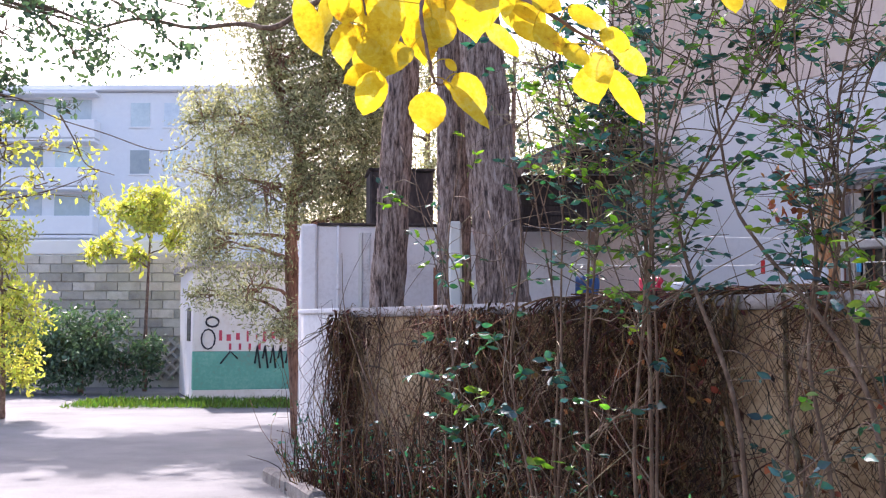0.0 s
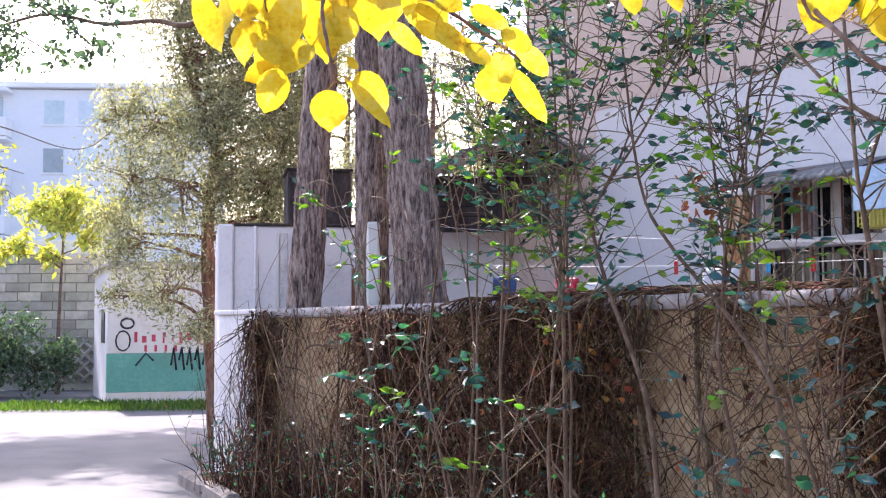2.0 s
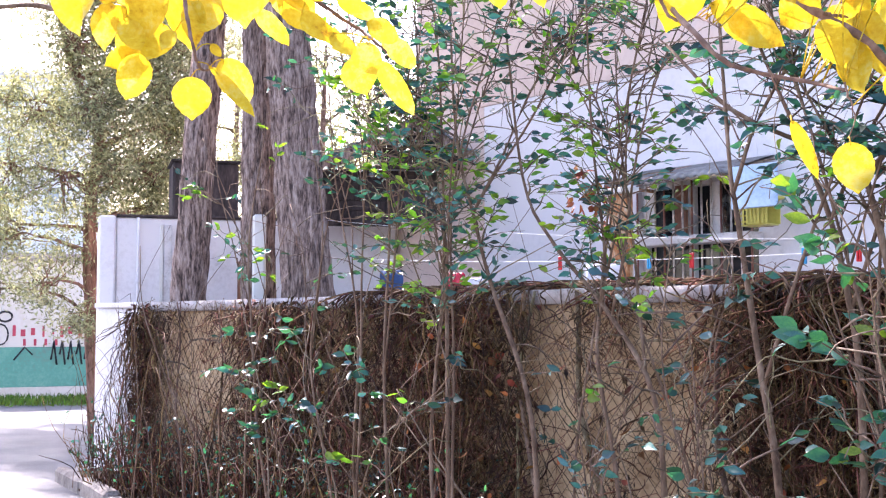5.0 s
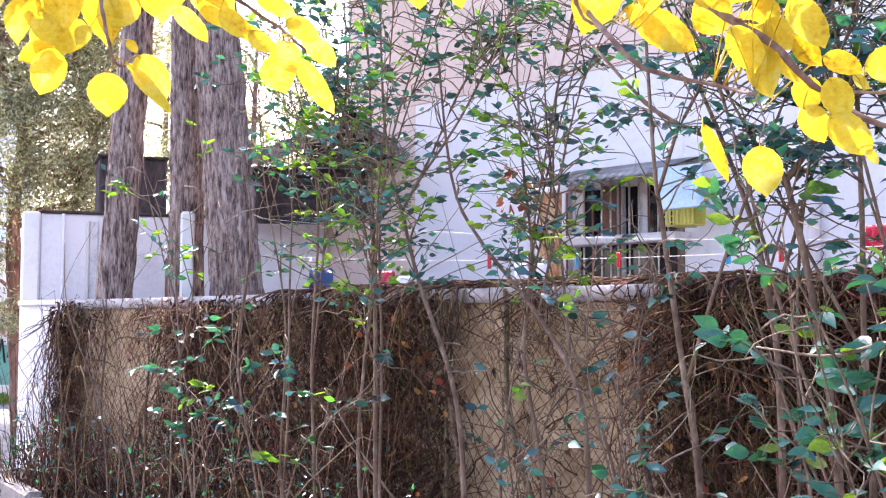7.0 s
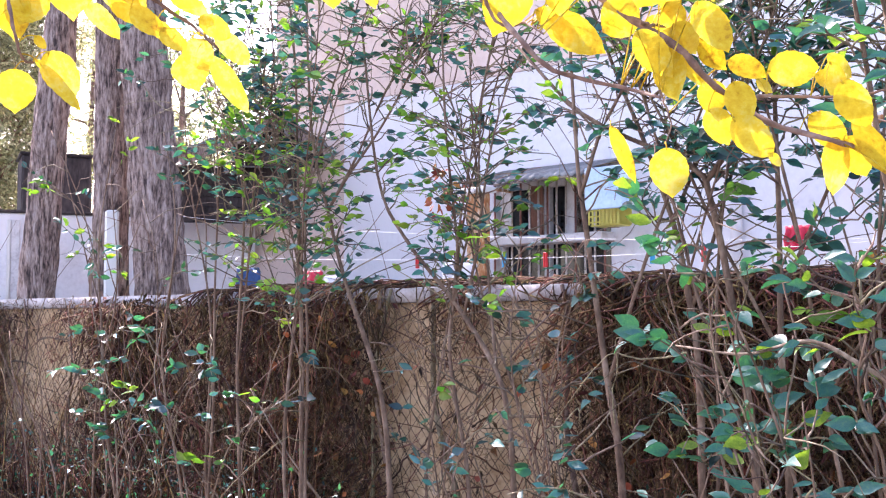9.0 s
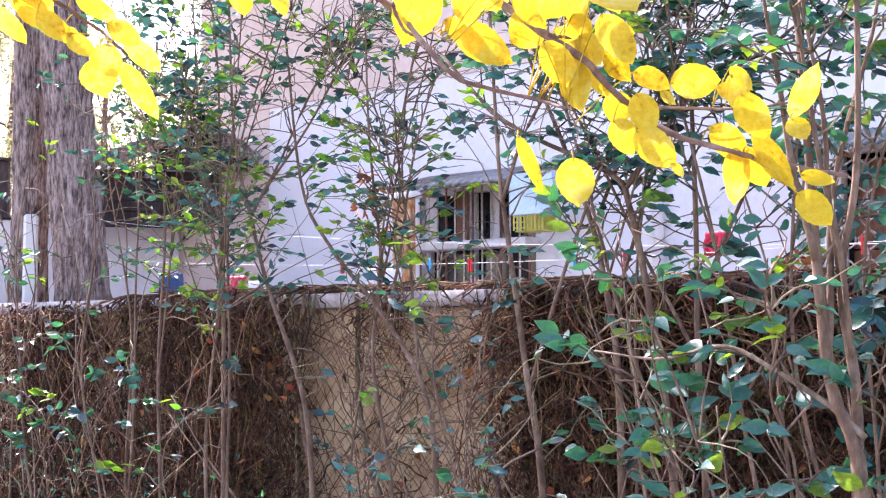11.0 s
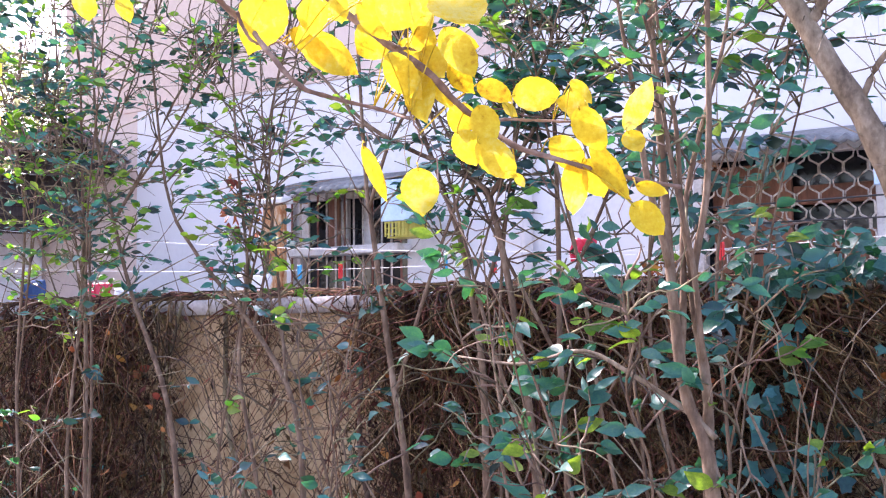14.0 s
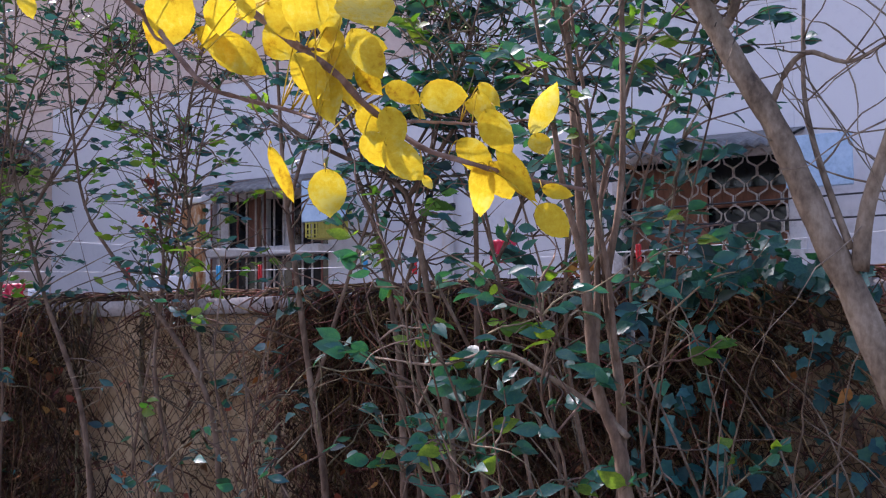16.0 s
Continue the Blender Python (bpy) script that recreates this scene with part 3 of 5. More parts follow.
def window_1():
    a0, a1, c0, c1 = W1
    w = thing("window_1", "white framed window with vertical bars, pane blackened for the dark interior", "window", kind="structure", at=wp(a0, -3, c0))
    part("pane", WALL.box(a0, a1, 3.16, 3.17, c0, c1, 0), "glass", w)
    for x0, x1, z0, z1 in ((a0, a0 + 0.06, c0, c1), (a1 - 0.06, a1, c0, c1), (a0 + 0.062, a1 - 0.062, c1 - 0.06, c1), (a0 + 0.062, a1 - 0.062, c0, c0 + 0.06), (a0 + 0.5, a0 + 0.56, c0 + 0.062, c1 - 0.062)):
        part("window_frame", WALL.box(x0, x1, 3.08, 3.14, z0, z1, 0.006), "frame", w)
    part("shelf", WALL.box(a0 + 0.1, a1 + 0.05, 2.8, 2.998, 2.1, 2.17, 0.008), "frame", w, "white painted shelf")
    n = 13
    for i in range(n):
        x = a0 + 0.04 + (a1 - a0 - 0.08) * i / (n - 1)
        g = Geo()
        g.tube([wp(x, -2.97, c0 + 0.02), wp(x, -2.97, c1 - 0.02)], 0.009, 6)
        part("bar", g, "iron" if i % 3 else "brownwood", w)
    for x, wd in ((a0 + 0.1, 0.1), (a0 + 0.42, 0.12), (a0 + 0.8, 0.09)):
        part("slat", WALL.box(x, x + wd, 3.0, 3.03, 2.18, c1 - 0.05, 0.004), "brownwood" if wd > 0.1 else "frame", w)


def window_2():
    a0, a1, c0, c1 = W2
    w = thing("window_2", "window with brown wooden shutters behind a cream ornamental iron grille", "window", kind="structure", at=wp(a0, -3, c0))
    # Near-black sheet gives the room's darkness behind the shutters.
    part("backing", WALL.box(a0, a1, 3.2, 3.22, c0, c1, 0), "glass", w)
    for i in range(2):
        for j in range(4):
            x0 = a0 + 0.07 + i * (a1 - a0 - 0.12) / 2
            z0 = c0 + 0.05 + j * 0.31
            if (i, j) not in ((1, 3), (1, 2), (0, 0)):
                part("shutter_board", WALL.box(x0, x0 + (a1 - a0 - 0.14) / 2, 3.1, 3.13, z0, z0 + 0.3, 0.006), "brownwood", w)
            else:
                part("shutter_board", WALL.box(x0, x0 + (a1 - a0 - 0.14) / 2, 3.1, 3.13, z0, z0 + 0.13, 0.006), "brownwood", w)
    for x0, x1, z0, z1 in ((a0 - 0.02, a0 + 0.05, c0, c1), (a1 - 0.05, a1 + 0.06, c0, c1), (a0 + 0.052, a1 - 0.052, c1 - 0.05, c1), (a0 + 0.052, a1 - 0.052, c0, c0 + 0.05)):
        part("window_frame", WALL.box(x0, x1, 2.97, 3.06, z0, z1, 0.006), "frame", w)
    # ornamental grille: interlocking wavy bars
    cw, ch = 0.158, 0.19
    n = int((a1 - a0 - 0.1) / cw)
    for i in range(n + 1):
        for sgn in (1, -1):
            g = Geo()
            pts = []
            z = c0 + 0.03
            k = 0
            while z < c1 - 0.05:
                x = a0 + 0.07 + i * cw
                o = sgn * (1 if k % 2 else -1)
                base = x + 0.5 * cw * (0.5 - 0.5 * o)
                for fx, fz in ((0.06, 0.0), (0.06, 0.3), (0.42, 0.48), (0.46, 0.7), (0.2, 0.9)):
                    pts.append(wp(min(max(x + o * (fx - 0.02) * cw, a0 + 0.05), a1 - 0.05), -2.955 - 0.004 * sgn, z + fz * ch))
                z += ch
                k += 1
            g.tube(pts, 0.0075, 5)
            part("grille_bar", g, "iron", w)


window_1()
window_2()

basket = thing("basket", "faded yellow plastic basket hung beside the barred window", "basket", at=wp(5.58, -2.6, 2.2))
part("rim", WALL.box(5.56, 5.9, 2.59, 2.8, 2.385, 2.41, 0.006), "yellowplastic", basket)
part("base", WALL.box(5.6, 5.86, 2.61, 2.78, 2.19, 2.2, 0.003), "yellowplastic", basket)
for k in range(9):
    part("slat", WALL.box(5.585 + 0.034 * k, 5.603 + 0.034 * k, 2.6, 2.606, 2.2, 2.384, 0.002), "yellowplastic", basket)
for k in range(4):
    part("band", WALL.box(5.585, 5.875, 2.608, 2.613, 2.215 + 0.045 * k, 2.227 + 0.045 * k, 0.002), "yellowplastic", basket)
part("back", WALL.box(5.585, 5.875, 2.77, 2.778, 2.2, 2.384, 0.003), "yellowplastic", basket)

post = thing("awning_post", "rusty orange and cream steel post under the awning", "post", at=wp(4.6, -2.35, 0))
part("shaft", WALL.box(4.54, 4.74, 2.34, 2.42, 0, 2.5, 0.01), "rust", post)
part("cap", WALL.box(4.5, 4.78, 2.31, 2.45, 2.502, 2.55, 0.008), "cream", post)

post = thing("awning_post", "stained cream post with rust patches under the awning", "post", at=wp(8.0, -2.6, 0))
part("shaft", WALL.box(7.93, 8.07, 2.52, 2.66, 0, 2.72, 0.012), "cream", post)
part("cap", WALL.box(7.9, 8.1, 2.49, 2.69, 2.722, 2.77, 0.008), "rust", post)


# ---- clothes lines with pegs and washing ----
def line(p0, p1, sag, mat, name, label, r=0.0022):
    g = Geo()
    pts = curve_pts(p0, p1, 16, sag)
    g.tube(pts, r, 5)
    ob = part(name, g, mat)
    tagged(ob, label, "cord" if mat == "cord" else "cable", "lines along the house")
    return pts


l1 = line(wp(1.2, -1.6, 2.5), wp(9.8, -1.4, 1.86), 0.12, "cord", "clothes_line", "white clothes line stretched along the house")
l2 = line(wp(2.2, -1.2, 2.05), wp(11.0, -1.1, 1.95), 0.14, "cord", "clothes_line", "white clothes line stretched along the house")
line(wp(8.0, -2.3, 2.22), wp(14, -2.0, 2.36), 0.05, "cable", "cable", "black cable slung across the house front", 0.006)
line(wp(8.0, -2.3, 2.12), wp(14, -2.0, 2.2), 0.07, "cable", "cable", "black cable slung across the house front", 0.006)


def peg(p, mat, label):
    t = thing("clothes_peg", label, "clothes peg", "pegs on the line", at=p)
    pl = Plan(p[0], p[1], 0.515, -0.857)
    part("jaw", pl.box(-0.014, -0.002, -0.008, 0.008, p[2] - 0.06, p[2] + 0.035, 0.002), mat, t)
    part("jaw", pl.box(0.002, 0.014, -0.008, 0.008, p[2] - 0.06, p[2] + 0.035, 0.002), mat, t)


for k, (i, mat, lab) in enumerate(((5, "red", "red plastic clothes peg"), (6, "blue", "blue plastic clothes peg"), (7, "red", "red plastic clothes peg"), (8, "blue", "blue plastic clothes peg"), (9, "red", "red plastic clothes peg"), (11, "red", "red plastic clothes peg"))):
    peg(l2[i] * 0.6 + l2[i + 1] * 0.4 if k % 2 else l2[i], mat, lab)


def garment(s, d, z, w, h, mat, label):
    g = Geo()
    n, m = 10, 8
    v, f = [], []
    for i in range(n + 1):
        for j in range(m + 1):
            fold = 0.02 * math.sin(i * 1.9 + s) * (j / m) + 0.01 * math.sin(i * 4.1 + j)
            v.append(wp(s + w * i / n + 0.01 * math.sin(j), d + fold, z - h * j / m))
    for i in range(n):
        for j in range(m):
            p = i * (m + 1) + j
            f += [(p, p + m + 1, p + m + 2), (p, p + m + 2, p + 1)]
    g.add(v, f)
    ob = part("garment", g, mat)
    mod = ob.modifiers.new("thick", "SOLIDIFY")
    mod.thickness = 0.006
    tagged(ob, label, "laundry", "washing on the line")


# The first, red one is a cloth shape standing in for a peg basket.
garment(7.83, -1.45, 2.0, 0.16, 0.14, "red", "red cloth shape standing in for a peg basket on the line")
garment(2.97, -1.2, 1.9, 0.3, 0.4, "navy", "navy blue trousers hung on the clothes line")
garment(3.79, -1.2, 1.85, 0.26, 0.12, "red", "small red cloth on the clothes line")
garment(4.15, -1.15, 1.8, 0.2, 0.1, "cloth", "white cloth on the clothes line")
garment(5.4, -1.15, 1.86, 0.3, 0.2, "cloth", "pale cloth on the clothes line")


# ---- big trunks behind the wall ----
def big_trunk(label, foot, top, r0, r1, seed, limbs=3):
    tr = thing("pine_tree", label, "tree", "old trunks behind the wall", at=foot)
    g = Geo()
    foot, top = np.array(foot), np.array(top)
    way = top - foot
    k, sides = 90, 56
    v = []
    for i in range(k):
        u = i / (k - 1)
        c = foot + way * u + np.array([0.04 * math.sin(u * 5 + seed), 0.03 * math.cos(u * 4 + seed), 0])
        r = r0 + (r1 - r0) * u + 0.12 * r0 * math.exp(-u * 9)
        for j in range(sides):
            a = j * 2 * math.pi / sides
            q = (math.cos(a) * 5 + seed, math.sin(a) * 5, u * way[2] * 1.1)
            groove = noise.noise((q[0] * 1.6, q[1] * 1.6, q[2] * 1.2)) * 0.1 - 0.05 + abs(noise.noise((q[0] * 3.2, q[1] * 3.2, q[2] * 3.0))) * 0.24
            rr = r * (1 + groove)
            v.append(c + np.array([math.cos(a) * rr, math.sin(a) * rr, 0]))
    i = np.arange(k - 1)[:, None] * sides
    j = np.arange(sides)[None]
    q0, q1 = i + j, i + (j + 1) % sides
    g.add(v, np.concatenate([np.stack([q0, q1, q1 + sides], -1).reshape(-1, 3), np.stack([q0, q1 + sides, q0 + sides], -1).reshape(-1, 3)]))
    part("trunk", g, "bark", tr)
    cr = Geo()
    lm = Geo()
    for n in range(limbs * 7):
        u = 0.75 + 0.25 * rng.random()
        st = foot + way * u
        en = st + np.array([*rng.normal(0, 1.3, 2), 0.5 + rng.random()])
        pts = curve_pts(st, en, 8, -0.1, 0.03)
        lm.tube(pts, np.linspace(0.06, 0.015, 8), 6)
        c = pts[rng.integers(3, 8, 260)] + rng.normal(0, 0.34, (260, 3))
        cr.leaves(c, rand_dirs(260, -0.3), rand_dirs(260, 1), 0.09 + 0.05 * rng.random(260), 0.16, "blade")
    part("branchwork", lm, "bark", tr, kind="stuff")
    part("crown", cr, "olive", tr, kind="stuff")


big_trunk("thick furrowed grey-brown trunk behind the garden wall", (0.61, 10.45, 0), (0.12, 10.3, 7.5), 0.235, 0.15, 1.0)
big_trunk("furrowed trunk leaning beside a thicker one", (0.2, 10.9, 0), (-0.04, 10.7, 7.5), 0.16, 0.12, 4.0)
big_trunk("furrowed brown trunk leaning behind the wall", (-0.7, 11.35, 0), (-0.02, 11.1, 7.5), 0.16, 0.12, 8.0)
# Square cream post between the trunks, not part of a tree.
tagged(part("root_collar", Plan(0.14, 10.7, 1, 0).box(-0.09, 0.03, -0.09, 0.02, 0.0, 2.42, 0.02), "cream"), "square cream painted wooden post among the trunks", "post")


# ---- chain-link fence against the wall ----
fence = thing("chain_link_fence", "rusty chain-link netting hung against the tan wall", "fence", at=wp(0.75, 0.06, 0.05))
PITCH = 0.041
wires = []
for sg in (0, 1):
    g = Geo()
    n = int(1.5 / 0.05)
    g.tube([wp(((k + sg) % 2 - 0.5) * PITCH * 1.02, 0.072 + 0.0015 * (k % 2) + 0.008 * math.sin(k * 0.16), 0.1 + k * 0.05) - wp(0, 0, 0) for k in range(n)], 0.0021, 3)
    me = g.mesh("wire")
    me.materials.append(M["wire"])
    wires.append(me)
for i in range(296):
    ob = new("wire", wires[i % 2])
    ob.parent = fence
    ob.location = Vector(wp(0.8 + i * PITCH, 0.008 * math.sin(i * 0.11), 0)) - fence.location

# ---- dead creeper on the wall ----
def creeper():
    t = thing("dead_creeper", "tangle of dead brown creeper hanging over the wall", "creeper", kind="stuff", at=wp(5, 0.1, 0))
    bands = ((0.95, 1.35, 110, 1.0), (1.4, 2.85, 34, 0.3), (2.85, 6.0, 520, 0.95), (6.0, 7.0, 32, 0.35), (7.05, 7.5, 6, 0.2), (7.55, 9.2, 520, 1.0), (9.2, 9.8, 180, 0.8), (9.8, 10.8, 46, 0.4))
    g = Geo()
    knots = []
    for s0, s1, n, low in bands:
        knots += [(rng.uniform(s0, s1), low) for _ in range(max(2, int(n / 14)))]
    for s0, s1, n, low in bands:
        mine = [k for k in knots if s0 <= k[0] <= s1]
        for _ in range(n):
            s = mine[rng.integers(len(mine))][0] + rng.normal(0, 0.11) if rng.random() < 0.85 else rng.uniform(s0, s1)
            hang = rng.random() < 0.7
            z0 = TOP - 0.02 + rng.normal(0, 0.02) if hang else rng.random() * 0.9
            ln = (0.2 + 1.3 * low * rng.random() ** 1.3) * (1 if hang else -0.6)
            k = 10
            ss, dd = s, 0.06 + 0.1 * rng.random()
            drift = rng.normal(0, 0.045)
            pts = [wp(s + rng.normal(0, 0.06), -0.2 * rng.random(), TOP + 0.03), wp(s, 0.02, TOP + 0.04)] if hang and s > 4.2 else []
            if hang and s < 4.2:
                z0 -= 0.07
            for i in range(k):
                ss += rng.normal(drift, 0.04)
                drift += rng.normal(0, 0.016)
                dd = max(0.035, dd + rng.normal(0, 0.03))
                pts.append(wp(ss, dd, max(0.02, z0 - ln * i / (k - 1))))
            k = len(pts)
            g.tube(spline(pts, 2 * k), np.linspace(0.005, 0.0018, 2 * k) * (0.5 + 0.9 * rng.random()), 4)
    # runners along the top
    for _ in range(190):
        s = rng.uniform(4.4, 10.6)
        p = [wp(s + 0.16 * i * rng.choice([1, 1, 0.6]), -0.2 + 0.26 * rng.random(), TOP + 0.02 + 0.05 * rng.random()) for i in range(5)]
        g.tube(spline(p, 14), np.linspace(0.005, 0.002, 14), 4)
    # fine rootlets
    for s0, s1, n, low in bands:
        mine = [k for k in knots if s0 <= k[0] <= s1]
        for _ in range(n * 6):
            s = mine[rng.integers(len(mine))][0] + rng.normal(0, 0.15)
            z = TOP * (1 - rng.random() ** (1.6 if low < 0.7 else 0.9))
            k = 6
            pts = np.cumsum(np.vstack([[s, 0.04 + 0.12 * rng.random(), z], rng.normal(0, 1, (k - 1, 3)) * [0.05, 0.025, 0.05] + [0, 0, -0.025]]), axis=0)
            g.tube([wp(a, max(0.03, q), max(0.02, e)) for a, q, e in pts], np.linspace(0.0028, 0.0011, k), 3)
    part("stemwork", g, "vine", t, kind="stuff")
    # woody climbing stems on the face
    w = Geo()
    for s, lean, r in ((1.95, -0.25, 0.012), (2.4, 0.3, 0.01), (1.6, 0.15, 0.008), (2.7, -0.3, 0.009), (5.9, 0.2, 0.016), (6.15, -0.15, 0.02), (6.75, -0.35, 0.022), (7.62, -0.3, 0.018), (7.75, 0.25, 0.014), (8.4, 0.2, 0.02), (8.9, -0.2, 0.022), (9.7, 0.3, 0.02), (10.3, -0.2, 0.016)):
        pts = [wp(s + lean * u + 0.05 * math.sin(7 * u + s), 0.07 + 0.02 * math.sin(5 * u), 0.02 + 1.62 * u) for u in np.linspace(0, 1, 12)]
        w.tube(pts, np.linspace(r, r * 0.6, 12), 7)
    for s, z, ln in ((6.97, 1.36, 0.55), (1.5, 1.1, 0.5), (2.0, 1.3, 0.6), (7.0, 0.95, 0.5)):
        w.tube(curve_pts(wp(s, 0.075, z), wp(s + ln, 0.075, z - 0.02), 9, -0.03, 0.008), np.linspace(0.009, 0.005, 9), 6)
    part("woody_stem", w, "twig", t)
    # rootlet thatch: withered fine leaves close to the stems
    d = Geo()
    n = 12000
    dense = [k for k in knots if k[1] > 0.5] * 3 + [k for k in knots if k[1] <= 0.5][::3]
    s = np.array([k[0] for k in dense])[rng.integers(len(dense), size=n)] + rng.normal(0, 0.13, n)
    z = TOP * (1 - 0.95 * rng.random(len(s)) ** 1.2)
    p = np.array([wp(a, 0.035 + 0.1 * rng.random(), c) for a, c in zip(s, z)])
    d.leaves(p, rand_dirs(len(p), -1.2), rand_dirs(len(p)), 0.035 + 0.05 * rng.random(len(p)), 0.35, "blade")
    part("withered_foliage", d, "withered", t, kind="stuff")
    o = Geo()
    p = np.array([wp(a, 0.12 + 0.1 * rng.random(), c) for a, c in zip(rng.uniform(3, 10.6, 170), 0.08 + 1.4 * rng.random(170) ** 1.6)])
    o.leaves(p, rand_dirs(170, -0.8), rand_dirs(170), 0.04 + 0.035 * rng.random(170), 0.7, "oval", 0.4)
    part("dead_foliage", o, "deadleaf", t, "dead orange leaves", kind="stuff")


creeper()


def dry_stalks(s0, s1, n, name, label, tall=0.9):
    """Upright dry stalks at the foot of the wall."""
    t = thing(name, label, "undergrowth", kind="stuff", at=wp((s0 + s1) / 2, 0.3, 0))
    g, lf = Geo(), Geo()
    for _ in range(n):
        s, d = rng.uniform(s0, s1), rng.uniform(0.12, 0.75)
        h = 0.3 + tall * rng.random() ** 1.5 + 0.3 * rng.random()
        p0 = wp(s, d, 0.03)
        p1 = wp(s + rng.normal(0, 0.45), d + rng.normal(0.05, 0.15), h)
        pts = curve_pts(p0, p1, 9, rng.normal(-0.06, 0.1), 0.03)
        g.tube(pts, np.linspace(0.0042, 0.0015, 9) * (0.7 + 0.8 * rng.random()), 4)
        if rng.random() < 0.3:
            m = 7
            lf.leaves(pts[rng.integers(2, 7, m)], rand_dirs(m, 0.2), rand_dirs(m, 1.5), 0.028 + 0.02 * rng.random(m), 0.55)
    # Low stalks take the darker creeper colour; shade at the foot is painted in.
    part("stalkwork", g, "withered" if tall < 0.3 else "vine", t, kind="stuff")
    part("foliage", lf, "leaf", t, kind="stuff")


dry_stalks(1.0, 6.0, 170, "undergrowth", "dry brown stalks and seedlings along the wall foot")
dry_stalks(1.2, 6.0, 620, "thicket", "low tangle of dead stalks at the wall foot, coloured dark for shade", 0.25)
dry_stalks(7.6, 10.9, 150, "thicket", "low tangle of dead stalks at the wall foot, coloured dark for shade", 0.25)
dry_stalks(7.6, 11.0, 40, "undergrowth", "dry brown stalks and seedlings along the wall foot")


# ---- shrubs before the wall ----
def shrub(label, stems, twigs, leaf_len, top_only=0.35, lime=0.12, spread=0.42, per=9, single=False, bare=6, wave=1.35, paths=()):
    """stems: (s0, d0, s1, d1, height, radius); paths: (d, radius, [(s, z), ...]) bent stems. Limbs fork off, twigs spread sideways and carry leaves in two ranks."""
    t = thing("shrub", label, "shrub", "shrubs along the wall", at=wp(*stems[0][:2], 0) if stems else wp(paths[0][2][0][0], paths[0][0], 0))
    lg, ll, tw = Geo(), Geo(), Geo()
    picked = []

    def spray(st, en, r):
        tp = curve_pts(st, en, 9, -0.05 * rng.random(), 0.014)
        tw.tube(tp, np.linspace(r, 0.0014, 9), 5)
        ln = np.linalg.norm(en - st)
        m = max(4, int(per * (0.8 + 0.9 * rng.random()) * min(1.4, ln / spread)))
        x = 0.3 + 0.7 * rng.random(m) ** 0.8
        foot = tp[np.minimum(8, (x * 8).astype(int))] + rng.normal(0, 0.006, (m, 3))
        axis = (tp[-1] - tp[2]) / (np.linalg.norm(tp[-1] - tp[2]) + 1e-6)
        lat = np.cross(axis, [0, 0, 1.0])
        sgn = np.where(rng.random(m) < 0.5, -1, 1)[:, None]
        way = axis[None] * 0.8 + lat[None] * sgn * 0.9 + rand_dirs(m) * 0.45 + [0, 0, -0.12]
        up = rand_dirs(m) * 0.9 + [-0.55, -0.6, 0.55]
        size = leaf_len * (0.6 + 0.6 * rng.random(m))
        if single:
            picked.append((foot, way, up, size))
        else:
            (ll if rng.random() < lime else lg).leaves(foot, way, up, size, 0.5)

    k = 26
    u = np.linspace(0, 1, k)
    lines = []
    for a0, b0, a1, b1, h, r in stems:
        ph = rng.random(4) * 6
        lines.append((np.array([wp(a0 + (a1 - a0) * x ** 1.2 + wave * (0.09 * math.sin(5.5 * x + ph[0]) * (0.3 + x) + 0.02 * math.sin(13 * x + ph[1])), b0 + (b1 - b0) * x + 0.06 * math.sin(4 * x + ph[2]) * x, h * x) for x in u]), h, r))
    for d, r, ctrl in paths:
        foot = (ctrl[0][0] + 0.1 * (ctrl[0][0] - ctrl[1][0]), 0.02)
        lines.append((spline([wp(a, d, z) for a, z in (foot, *ctrl)], k), ctrl[-1][1], r))
    for pts, h, r in lines:
        g = Geo()
        g.tube(pts, 0.7 * r * (1 - 0.66 * u) * (1 + 0.06 * np.sin(np.arange(k) * 2.1 + r * 900)), 8)
        part("stem", g, "stem", t)
        limbs = [(pts, r)]
        for _ in range(2 if h > 2 else 1):
            i = rng.integers(int(k * 0.35), int(k * 0.7))
            side = rng.choice([-1, 1])
            rest = h - pts[i][2]
            e = pts[i] + np.array(wp(side * wave * (0.18 + 0.35 * rng.random()), rng.normal(0, 0.15), rest * (0.75 + 0.25 * rng.random()))) - wp(0, 0, 0)
            lp = curve_pts(pts[i], e, 14, -0.06, 0.014)
            g = Geo()
            g.tube(lp, np.linspace(r * 0.34, 0.0028, 14), 7)
            part("limb", g, "stem", t)
            limbs.append((lp, r * 0.6))
        for _ in range(twigs):
            lp, rr = limbs[rng.integers(len(limbs))]
            lo = int(len(lp) * (top_only if len(limbs) and lp is pts else 0.15))
            i = rng.integers(lo, len(lp))
            ang = rng.random() * 2 * math.pi
            ln = spread * (0.4 + 0.8 * rng.random())
            spray(lp[i], lp[i] + np.array([math.cos(ang) * ln * 0.85, math.sin(ang) * ln * 0.85, ln * rng.uniform(-0.1, 0.7)]), 0.0036)
        for _ in range(bare):
            lp, rr = limbs[rng.integers(len(limbs))]
            i = rng.integers(len(lp) // 4, len(lp))
            e = lp[i] + rand_dirs(1, 0.5)[0] * spread * (0.6 + 0.9 * rng.random())
            tw.tube(curve_pts(lp[i], e, 9, -0.03, 0.018), np.linspace(0.0032, 0.001, 9), 4)
    part("branchwork", tw, "twig", t, kind="stuff")
    if picked:
        foot, way, up, size = (np.concatenate(c) for c in zip(*picked))
        # this random share gets the sunlit lime colour
        young = rng.random(len(foot)) < lime
        leaf_objects(t, "leaf", foot[~young], way[~young], up[~young], size[~young], 0.52)
        leaf_objects(t, "lime", foot[young], way[young], up[young], size[young], 0.52)
